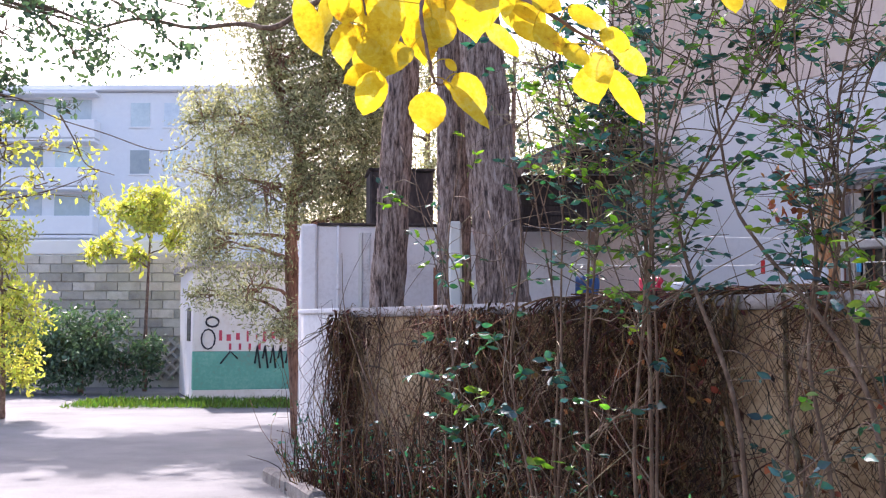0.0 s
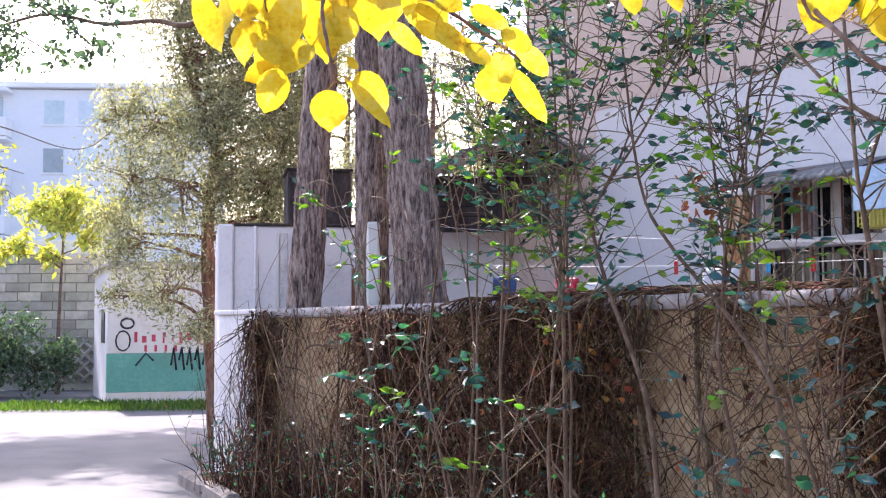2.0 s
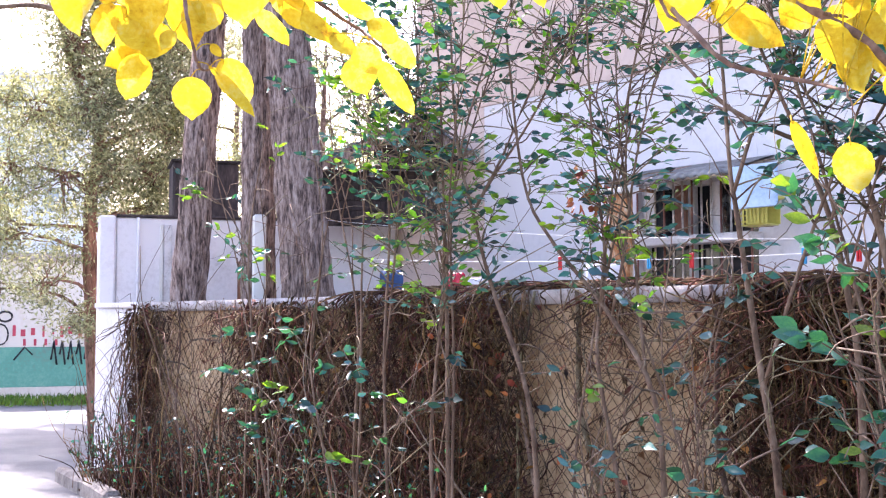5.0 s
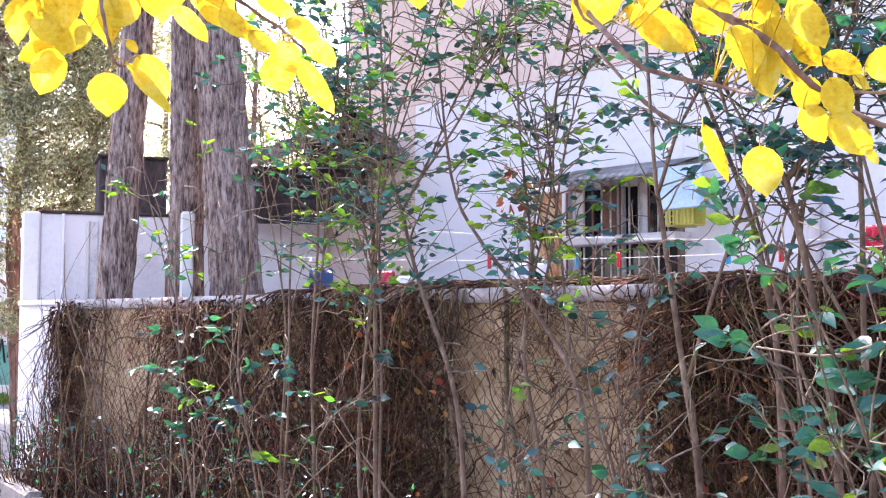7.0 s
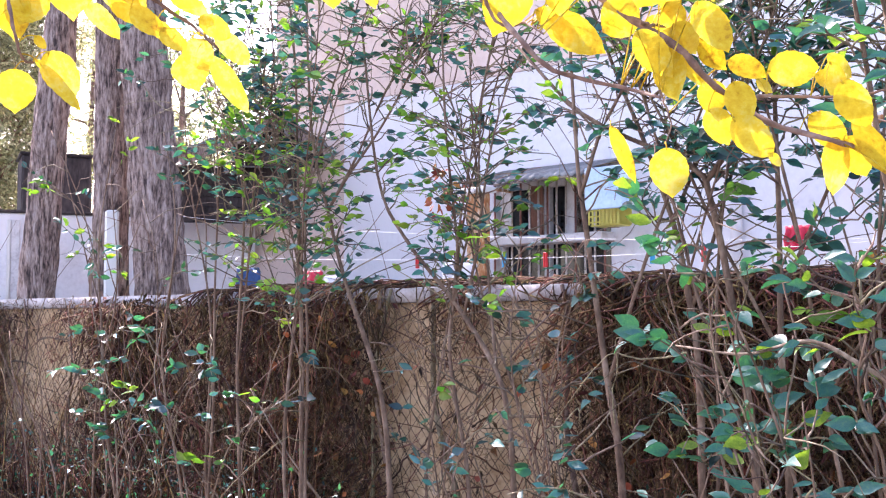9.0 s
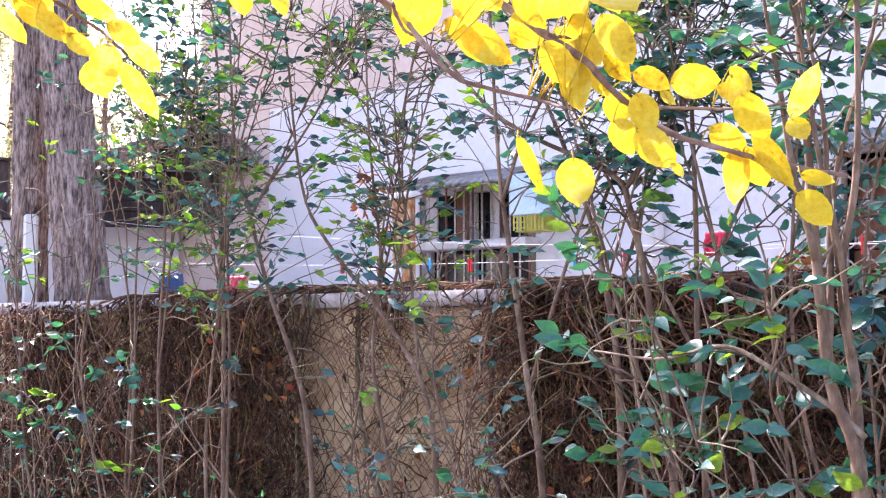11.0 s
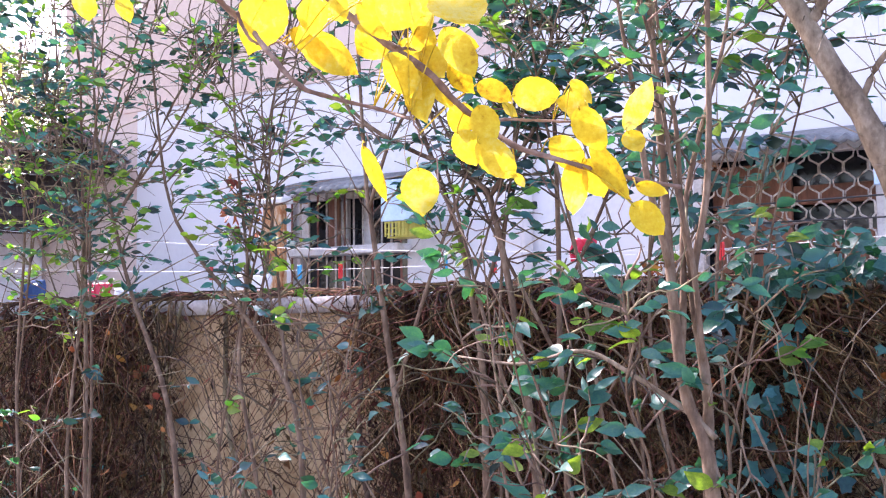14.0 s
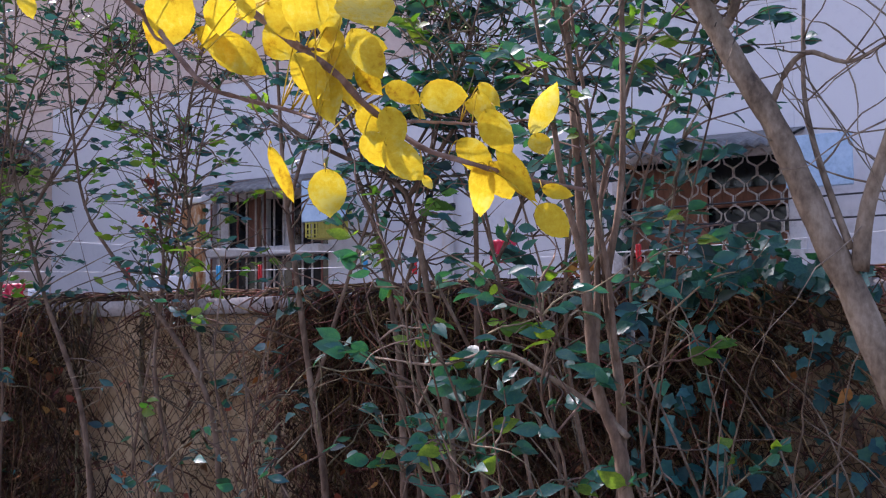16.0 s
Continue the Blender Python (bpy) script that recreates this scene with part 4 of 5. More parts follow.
    if lg.n:
        part("foliage", lg, "leaf", t, "glossy green leaves", kind="stuff")
    if ll.n:
        part("young_foliage", ll, "lime", t, "sunlit lime green leaves", kind="stuff")
    return t


shrub("slender shrub with few green leaves beside the trunks", [(4.75, 1.0, 4.45, 1.0, 2.75, 0.014), (4.3, 0.9, 4.6, 0.95, 2.4, 0.011)], 8, 0.062, 0.6, 0.5, 0.34, 7)
shrub("low leafy shoots in front of the creeper", [(4.8, 1.15, 5.1, 1.25, 1.45, 0.008), (5.1, 1.2, 5.6, 1.25, 1.3, 0.008), (5.5, 1.2, 5.8, 1.3, 1.2, 0.007), (6.6, 1.3, 6.4, 1.35, 1.3, 0.007)], 9, 0.074, 0.5, 0.08, 0.32, 7)
shrub("spreading shrub with glossy leaves before the lean-to", [(5.7, 1.1, 5.3, 1.2, 2.5, 0.012), (5.7, 1.0, 5.55, 1.1, 3.0, 0.012), (5.9, 1.1, 5.75, 1.2, 3.2, 0.012)], 10, 0.062, 0.5, 0.16, 0.46, 7)
shrub("tall many-stemmed shrub with glossy leaves", [(6.2, 1.15, 5.9, 1.2, 3.3, 0.015), (6.7, 1.2, 6.45, 1.25, 3.4, 0.015), (6.75, 1.25, 7.0, 1.2, 3.2, 0.013)], 72, 0.056, 0.47, 0.34, 0.42, 8, bare=24,
      paths=[(1.1, 0.019, [(6.57, 0.66), (6.56, 1.53), (6.53, 1.97), (6.38, 2.32), (6.3, 3.1)])])
shrub("tall leaning shrub with bare lower stems", [(7.45, 1.1, 7.85, 1.2, 3.0, 0.011)], 52, 0.054, 0.47, 0.34, 0.42, 7, bare=26,
      paths=[(1.2, 0.021, [(7.29, 0.73), (7.22, 1.17), (7.0, 1.62), (6.88, 1.94), (6.75, 2.35), (6.7, 3.0)]),
             (1.2, 0.021, [(8.0, 0.78), (7.94, 1.19), (7.7, 1.51), (7.39, 1.81), (7.21, 2.1), (7.1, 2.8)]),
             (1.2, 0.016, [(7.76, 0.76), (7.65, 1.32), (7.7, 1.7), (7.63, 2.26), (7.6, 2.9)])])
shrub("tall shrub with slanting grey stems", [(9.25, 1.4, 8.75, 1.5, 2.9, 0.013)], 24, 0.056, 0.55, 0.24, 0.42, 7, bare=22,
      paths=[(1.5, 0.023, [(8.73, 0.87), (8.66, 1.32), (8.58, 1.82), (8.55, 2.03), (8.5, 2.8)]),
             (1.3, 0.022, [(8.92, 0.87), (8.91, 1.32), (8.86, 1.62), (8.81, 1.82), (8.69, 2.12), (8.59, 2.34), (8.4, 2.8)]),
             (1.4, 0.024, [(9.18, 0.9), (9.13, 1.34), (9.03, 1.84), (8.94, 1.98), (8.51, 2.2), (8.2, 2.5)])])
shrub("dense shrub with dark leaves at the top", [(9.5, 1.4, 9.3, 1.45, 3.0, 0.013), (9.6, 1.2, 9.65, 1.25, 3.0, 0.013), (9.0, 1.25, 8.9, 1.3, 3.0, 0.012), (9.85, 1.4, 10.0, 1.4, 3.0, 0.011)], 60, 0.068, 0.72, 0.04, 0.42, 9,
      paths=[(1.3, 0.021, [(9.24, 0.89), (9.22, 1.34), (9.22, 1.8), (9.21, 2.28), (9.2, 2.9)])])
shrub("shrub with two stout grey stems and broad leaves", [(9.95, 1.9, 9.68, 1.85, 1.6, 0.013)], 20, 0.07, 0.45, 0.1, 0.34, 6, single=True, wave=0.15,
      paths=[(2.0, 0.031, [(10.02, 1.03), (9.95, 1.3), (9.92, 1.6), (9.9, 1.96), (9.86, 2.6)]), (1.95, 0.026, [(9.99, 1.03), (9.99, 1.3), (9.96, 1.57), (10.01, 1.88), (10.02, 2.6)])])
shrub("low branching shrub with broad glossy leaves", [(9.85, 2.05, 9.35, 2.0, 1.75, 0.01), (9.7, 2.0, 9.3, 1.9, 1.72, 0.009), (9.4, 1.9, 9.2, 1.85, 1.7, 0.009), (9.7, 2.1, 9.75, 2.15, 1.25, 0.008), (10.1, 1.9, 10.3, 1.9, 1.3, 0.007)], 9, 0.08, 0.5, 0.14, 0.32, 6, single=True, wave=0.5)
shrub("low loose shoots with dark glossy leaves", [(8.7, 1.7, 8.4, 1.7, 1.75, 0.008), (9.0, 1.8, 9.2, 1.85, 1.1, 0.008), (8.3, 1.5, 8.5, 1.5, 1.7, 0.007), (7.9, 1.5, 7.75, 1.5, 1.5, 0.007)], 10, 0.062, 0.5, 0.1, 0.34, 6, wave=0.6)

# pale horizontal branch low in the shrub
hb = thing("bare_branch", "pale bare branch reaching sideways from the shrub", "branch", at=wp(9.93, 2.0, 1.29))
g = Geo()
g.tube(spline([wp(10.03, 2.0, 1.18), wp(9.95, 2.0, 1.25), wp(9.8, 2.0, 1.34), wp(9.66, 2.0, 1.4), wp(9.45, 1.95, 1.36), wp(9.2, 1.9, 1.38)], 18), np.linspace(0.009, 0.003, 18), 7)
part("limb", g, "palebark", hb)

# arching bare shoots at the end of the wall
for k in range(10):
    s = 9.6 + 0.125 * k
    br = thing("bare_shoot", "thin pale bare shoot arching before the ivy", "shoot", "bare shoots before the ivy", at=wp(s, 0.7, 0))
    g = Geo()
    e = s + rng.uniform(-0.55, 0.35)
    top = rng.uniform(1.15, 1.75)
    g.tube(spline([wp(s, 0.7, 0.03), wp(s + 0.2 * (e - s), 0.8, 0.45 * top), wp(s + 0.55 * (e - s), 0.9, 0.8 * top), wp(e, 1.0, top)], 22) + np.cumsum(rng.normal(0, 0.004, (22, 3)), axis=0), np.linspace(0.006, 0.0018, 22), 6)
    part("shaft", g, "palebark", br)

# ---- pale leaning tree at the end of the wall ----
tree = thing("leaning_tree", "smooth pale-barked tree leaning over the wall, almost bare", "tree", at=wp(10.72, 1.6, 0))
g = Geo()
pts = spline([wp(10.8, 1.6, 0), wp(10.68, 1.6, 1.0), wp(10.54, 1.6, 1.47), wp(10.45, 1.6, 1.68), wp(10.38, 1.6, 1.86), wp(10.31, 1.6, 2.03), wp(10.22, 1.6, 2.19), wp(10.15, 1.6, 2.33), wp(10.06, 1.6, 2.5), wp(9.98, 1.6, 2.9)], 40)
g.tube(pts, np.linspace(0.046, 0.024, 40) * (1 + 0.05 * np.sin(np.arange(40) * 1.7)), 14)
part("trunk", g, "palebark", tree)
for ctrl, r in (([wp(10.53, 1.6, 1.6), wp(10.56, 1.6, 1.78), wp(10.66, 1.6, 2.1), wp(10.75, 1.55, 2.8)], 0.026), ([wp(10.51, 1.6, 1.66), wp(10.45, 1.58, 1.84), wp(10.41, 1.56, 1.98), wp(10.39, 1.55, 2.13), wp(10.4, 1.55, 2.4)], 0.011),
                ([wp(10.31, 1.6, 2.06), wp(10.36, 1.6, 2.16), wp(10.42, 1.6, 2.2), wp(10.52, 1.6, 2.16), wp(10.62, 1.6, 2.2)], 0.01), ([wp(10.17, 1.6, 2.29), wp(10.22, 1.6, 2.36), wp(10.25, 1.6, 2.6), wp(10.3, 1.6, 2.9)], 0.018)):
    g = Geo()
    p = spline(ctrl, 16)
    g.tube(p, np.linspace(r, r * 0.45, 16), 9)
    part("limb", g, "palebark", tree)
    tg = Geo()
    for _ in range(11):
        st = p[rng.integers(4, 16)]
        tg.tube(curve_pts(st, st + rand_dirs(1, 0.5)[0] * (0.2 + 0.4 * rng.random()), 8, 0, 0.012), np.linspace(0.003, 0.0009, 8), 4)
    part("branchwork", tg, "palebark", tree, kind="stuff")

# crossing dry shoots in front of the wall
for k in range(46):
    s = 2.9 + 7.4 * rng.random()
    dd = 0.35 + 0.9 * rng.random()
    br = thing("dry_shoot", "thin dry brown shoot leaning across the wall", "shoot", "dry shoots along the wall", at=wp(s, dd, 0))
    e = s + rng.choice([-1, 1]) * rng.uniform(0.25, 0.9)
    h = rng.uniform(0.9, 2.2)
    g = Geo()
    g.tube(spline([wp(s, dd, 0.02), wp(s + 0.2 * (e - s), dd, 0.4 * h), wp(s + 0.6 * (e - s), dd + 0.1, 0.75 * h), wp(e, dd + 0.1 * rng.normal(), h)], 20), np.linspace(0.007, 0.002, 20) * (0.6 + 0.6 * rng.random()), 6)
    part("shaft", g, "stem" if k % 3 else "palebark", br)

# ---- ivy ----
ivy = thing("ivy", "dark green ivy climbing over the wall", "ivy", at=wp(9.8, 0.1, 0))
g, st = Geo(), Geo()
for _ in range(15):
    s, z = rng.uniform(9.25, 10.7), rng.uniform(0.15, 1.2)
    p = spline([wp(s, 0.1, z), wp(s + rng.normal(0, 0.15), 0.14, z + 0.3), wp(s + rng.normal(0, 0.25), 0.16, min(1.75, z + 0.65))], 12)
    st.tube(p, np.linspace(0.004, 0.002, 12), 5)
    m = 16
    q = p[rng.integers(0, 12, m)] + rng.normal(0, 0.05, (m, 3)) + np.array([-0.857, -0.515, 0]) * 0.05
    g.leaves(q, rand_dirs(m, -0.9), np.array([[-0.857, -0.515, 0.5]]) + rand_dirs(m) * 0.5, 0.05 + 0.04 * rng.random(m), 0.95, "ivy")
m = 130
q = np.array([wp(a, 0.05 + 0.2 * rng.random(), 1.58 + 0.26 * rng.random() * (1 - abs(a - 9.85) / 0.65)) for a in rng.uniform(9.35, 10.3, m)])
leaf_objects(ivy, "ivy", q, rand_dirs(m, -0.6), np.array([[-0.857, -0.515, 0.8]]) + rand_dirs(m) * 0.5, 0.055 + 0.04 * rng.random(m), 0.95, "ivy")
part("stemwork", st, "vine", ivy, kind="stuff")
part("foliage", g, "ivy", ivy, kind="stuff")

# creeper sprays hanging before the shuttered window
sp = thing("climber", "twining climber with green leaves hanging from the awning", "climber", at=wp(8.8, -2.2, 2.5))
g, st = Geo(), Geo()
for _ in range(9):
    a = 8.0 + 1.1 * rng.random() ** 1.3
    p = spline([wp(a, -2.3, 2.66), wp(a + rng.normal(0.05, 0.15), -2.1, 2.45), wp(a + rng.normal(0.1, 0.25), -2.1, 2.3 - 0.35 * rng.random())], 10)
    st.tube(p, 0.004, 4)
    m = 12
    q = p[rng.integers(0, 10, m)] + rng.normal(0, 0.04, (m, 3))
    g.leaves(q, rand_dirs(m, -0.5), rand_dirs(m, 1), 0.085 + 0.05 * rng.random(m), 0.6)
part("stemwork", st, "twig", sp, kind="stuff")
part("foliage", g, "leaf", sp, kind="stuff")


# withered brown leaves caught on the awning posts
for a, d, z, n, w in ((4.36, -2.28, 2.52, 46, 0.12), (7.97, -2.4, 1.8, 60, 0.07)):
    dl = Geo()
    q = np.array([wp(a, d, z)] * n) + rng.normal(0, w, (n, 3)) * [0.8, 0.5, 0.9]
    dl.leaves(q, rand_dirs(n, -0.6), rand_dirs(n), 0.06 + 0.05 * rng.random(n), 0.6, "oval", 0.4)
    tagged(part("withered_leaves", dl, "deadleaf"), "withered orange-brown leaves clinging to the awning post", "leaves", "withered leaves on the posts", "stuff")


# ---- yellow leaved branches close to the camera ----
ELM = thing("elm_tree", "elm with low twigs of bright yellow autumn leaves", "tree", at=(-1.1, -1.3, 0))
g = Geo()
g.tube(spline([(-1.1, -1.3, -0.02), (-1.05, -1.25, 1.2), (-0.9, -1.1, 2.6), (-0.8, -0.9, 4.2)], 24), np.linspace(0.16, 0.1, 24), 14)
part("trunk", g, "stem", ELM)
for ctrl in ([(-0.98, -1.2, 1.9), (-0.9, -0.3, 2.5), (-0.72, 0.8, 2.25), (-0.394, 1.52, 1.915)], [(-0.94, -1.15, 2.3), (-0.3, -0.5, 2.75), (0.2, 0.6, 2.4), (0.36, 1.22, 1.826)], [(0.2, 0.6, 2.4), (0.35, 0.9, 2.15), (0.49, 1.165, 1.814)]):
    g = Geo()
    g.tube(spline(ctrl, 24), np.linspace(0.03 if ctrl[0][2] < 2.35 else 0.012, 0.004, 24), 8)
    part("limb", g, "stem", ELM)


def yellow_branch(view, reach, twigs, leaves, seed, more=0.75):
    """view: pose whose -z looks out to the branch; twigs and leaves in centimetres right and up of its axis.
    A leaf: foot right, foot up, length, turn from hanging, breadth over length."""
    local = np.random.default_rng(seed)

    def out(x, y, dz=0.0):
        k = (reach + dz) / reach
        return np.array(view @ Vector((x * 0.01 * k, y * 0.01 * k, -(reach + dz))))

    right, up, back = (np.array(view.to_3x3().col[i]) for i in range(3))
    lines = []
    for ctrl, r in twigs:
        g = Geo()
        p = spline([out(x, y, 0.03 * math.sin(i * 1.7 + seed)) for i, (x, y) in enumerate(ctrl)], 30)
        p += np.cumsum(local.normal(0, 0.0006, p.shape), axis=0)
        g.tube(p, np.linspace(r, r * 0.45, 30) * (1 + 0.16 * np.sin(np.arange(30) * 2.4)), 7)
        part("twig", g, "twig", ELM)
        lines.append(p)
    allp = np.vstack(lines)
    behind = [(x + local.normal(0, 1.6), y + abs(local.normal(0, 1.4)), ln * 0.85, turn + local.normal(0, 28), broad, 0.05) for x, y, ln, turn, broad in leaves if ln > 3.2 and y > 14 and local.random() < more]
    for x, y, ln, turn, broad, dz in [(*q, 0.0) for q in leaves] + behind:
        foot = out(x, y, dz + local.normal(0, 0.03))
        ang = radians(turn)
        way = right * math.sin(ang) - up * math.cos(ang) + back * local.normal(0, 0.2)
        face = back + right * local.normal(0, 0.3) + up * local.normal(0.1, 0.3)
        g = Geo()
        g.leaves([foot], [way], [face], ln * 0.0102, broad * 1.2, "toothed", 0.3)
        leaf = part("leaf", g, "yellow", ELM)
        near = allp[np.argmin(np.linalg.norm(allp - foot, axis=1))]
        s = Geo()
        s.tube(spline([near, (near + foot) / 2 + up * 0.004, foot, foot + way / np.linalg.norm(way) * 0.004], 7), 0.0008, 4)
        part("petiole", s, "yellow", leaf)


V0 = pose(0, 0, EYE, 93.87, 0, 0)
yellow_branch(V0, 1.55, [([(-25.4, 37), (-13.6, 35.9), (-3.2, 35.5), (5.6, 34.6), (10.8, 32.5)], 0.004), ([(-10.6, 35.9), (-10.6, 32.5), (-9.9, 28.1)], 0.0018)], [(-19.1, 32.9, 8.2, 25, 0.34), (-12.5, 29.7, 5.8, -9, 0.54), (-12.8, 33.9, 4.3, -3, 0.83), (-6.9, 34.8, 9.1, -10, 0.58), (-10.6, 27.7, 4.8, 23, 0.62), (-11.2, 26.3, 4.9, 14, 0.48), (-8.8, 23.3, 5.9, -14, 0.5), (-5.8, 27.2, 4.6, -12, 0.74), (-5.1, 34.4, 9.6, 23, 0.48), (0.4, 31.4, 6.3, -21, 0.51), (-1, 34.4, 4.2, 23, 0.77), (3.8, 35.9, 7.2, 2, 0.78), (7.1, 33.7, 4.3, -20, 0.68), (5.6, 29.2, 5.8, 50, 0.51), (-1.4, 30.3, 5, -17, 0.59), (-9.5, 34, 6, -11, 0.57)], 3)
yellow_branch(V0, 1.5, [([(-1, 35.8), (5.4, 33.3), (10.4, 31.3), (14.4, 29), (18.3, 26.5), (20.8, 24.7), (22, 23.5)], 0.0035), ([(-1.4, 35.1), (-2.8, 30.1), (-1.9, 24.7), (-1.1, 21.5), (0.4, 21.1)], 0.003)], [(8.6, 30.8, 6.2, 41, 0.51), (11.5, 28.3, 4.6, 39, 0.56), (15.4, 25.9, 3.6, 37, 0.72), (15.8, 30.6, 5.4, 56, 0.45), (19.7, 27.4, 5.3, 71, 0.49), (18.6, 24.7, 4.5, 29, 0.57), (18.1, 23.1, 4.6, 14, 0.69), (20.8, 22.8, 8.3, 37, 0.31), (21.5, 25.4, 6.4, 63, 0.38), (-2.1, 19.9, 5.4, 2, 0.71), (1.7, 22.2, 6.1, 29, 0.56), (1.1, 20.6, 6.8, 37, 0.21), (0.4, 24, 1.8, 37, 0.6), (-25.3, 32.8, 2.3, 22, 0.77), (7.9, 32.2, 2.4, 17, 0.84), (14.4, 26.5, 2.5, 41, 0.75), (-3.9, 25.4, 2.6, -43, 0.82), (11.1, 32.6, 4.4, 55, 0.49)], 8, 0.3)
yellow_branch(V0, 1.4, [([(31.7, 33.4), (34.4, 31.7), (39.1, 31.3), (42.4, 32.1)], 0.0025)], [(33.5, 31.1, 3.6, 11, 0.67), (38.7, 31.1, 3.3, 20, 0.52)], 9, 0.0)
V1 = pose(0.142, -0.046, EYE + 0.003, 93.99, 0.61, -26.16)
yellow_branch(V1, 1.3, [([(-28.7, 29.5), (-27.2, 27.3), (-23.8, 24.5), (-21.3, 21.4), (-17.6, 18), (-13.9, 16.8), (-8.9, 15.5), (-5.8, 14.8)], 0.004), ([(-25.3, 26.1), (-23.8, 23), (-21.3, 22.7), (-19.1, 21.4)], 0.0022), ([(-6.4, 14.9), (-5.2, 11.8), (-5.8, 9)], 0.0012), ([(-13.9, 16.8), (-12.3, 14), (-11.1, 11.2)], 0.0012)], [(-21.3, 28.5, 7.3, -19, 0.59), (-17.3, 27.6, 3.8, 9, 0.68), (-14.4, 28, 3.1, 9, 0.71), (-18.5, 23.5, 7.1, 58, 0.4), (-8.6, 24.3, 5, -57, 0.67), (-10, 28.2, 3.7, -11, 0.66), (-6.7, 28.8, 5.2, -24, 0.78), (-5.2, 28, 5.1, -3, 0.51), (-3, 28.5, 6.8, 35, 0.68), (-2.7, 24.2, 5.8, 29, 0.53), (-4.9, 22, 4.2, 36, 0.65), (-8.9, 21.4, 5.5, 34, 0.54), (-5.8, 19.4, 6.2, 14, 0.46), (-7.7, 20, 3, 2, 0.46), (-4.9, 18.8, 4.5, 49, 0.52), (-2.1, 20.4, 4.2, 37, 0.51), (1, 18, 4.2, 67, 0.51), (-12, 27, 5.1, 38, 0.49), (-11.6, 11.3, 6.2, 24, 0.22), (-5.5, 8.9, 5.4, 4, 0.52)], 5)
yellow_branch(V1, 1.3, [([(-16.3, 28.5), (-14.2, 26.7), (-8.3, 22.3), (-4, 19.3), (-0.9, 15.8), (1.6, 13.7), (5.3, 10.9), (10.3, 9.3), (15.2, 8.1), (23.3, 6.6)], 0.005), ([(-8.3, 22.3), (-5.2, 22.2), (-1.5, 21.6)], 0.0022), ([(1.6, 13.7), (7.2, 13.8), (12.1, 13.4), (16.5, 14), (17.1, 12.8)], 0.002)], [(4.8, 16.7, 5.3, 95, 0.6), (3.8, 16, 2.2, 48, 0.61), (1.1, 15.7, 4.4, 20, 0.67), (-1.2, 12.9, 4.1, 32, 0.58), (1, 11.8, 5.3, 45, 0.57), (9.8, 16.3, 4.2, 63, 0.48), (12, 15.5, 4.9, 24, 0.43), (9, 12.1, 5.1, 49, 0.51), (11.2, 9.5, 5.6, 13, 0.47), (12.8, 9.8, 4.8, 26, 0.51), (13.4, 11.8, 7.4, 33, 0.3), (17.1, 12.9, 5.8, 151, 0.36), (17.4, 12.9, 3, 24, 0.79), (18.3, 6.9, 3.4, 73, 0.4), (17.8, 4.9, 4.5, 47, 0.63), (5.2, 8.2, 1.7, 30, 0.5)], 6)


# ---- trees and yard beyond the lane ----
def leafy_tree(name, label, foot, trunk_pts, r, clumps, leaf_mat, bark, size, per, ratio=0.3, shape="blade", droop=-0.2):
    """clumps: (x, y, z, radius) of the crown's masses."""
    t = thing(name, label, "tree", at=foot)
    g = Geo()
    p = spline(trunk_pts, 26)
    g.tube(p, r * np.linspace(1.15, 0.28, 26) * (1 + 0.06 * np.sin(np.arange(26) * 1.9)), 12)
    part("trunk", g, bark, t)
    lm, cr = Geo(), Geo()
    for x, y, z, rad in clumps:
        c = np.array([x, y, z])
        b = p[np.argmin(np.linalg.norm(p - c, axis=1) + 0.8 * np.maximum(0, p[:, 2] - z + 0.3))]
        lp = curve_pts(b, c, 9, -0.1, 0.04)
        lm.tube(lp, np.linspace(min(r * 0.35, 0.09 * rad), min(r * 0.08, 0.03 * rad), 9), 6)
        n = int(per * rad ** 2)
        sub = max(5, int(26 * rad))
        cent = c + rand_dirs(sub) * rad * (0.35 + 0.65 * rng.random((sub, 1))) * [1, 1, 0.85]
        for q in cent:
            lm.tube(curve_pts(c + rng.normal(0, 0.05, 3), q, 5, 0, 0.02), np.linspace(min(0.012, 0.022 * rad), min(0.004, 0.009 * rad), 5), 4)
        k = n // sub
        pos = (cent[:, None] + rng.normal(0, 0.2 * rad, (sub, k, 3)) * [1, 1, 1.1]).reshape(-1, 3)
        cr.leaves(pos, rand_dirs(len(pos), droop), rand_dirs(len(pos), 0.5), size * (0.6 + 0.8 * rng.random(len(pos))), ratio, shape)
    part("branchwork", lm, bark, t, kind="stuff")
    part("crown", cr, leaf_mat, t, kind="stuff")
    return t


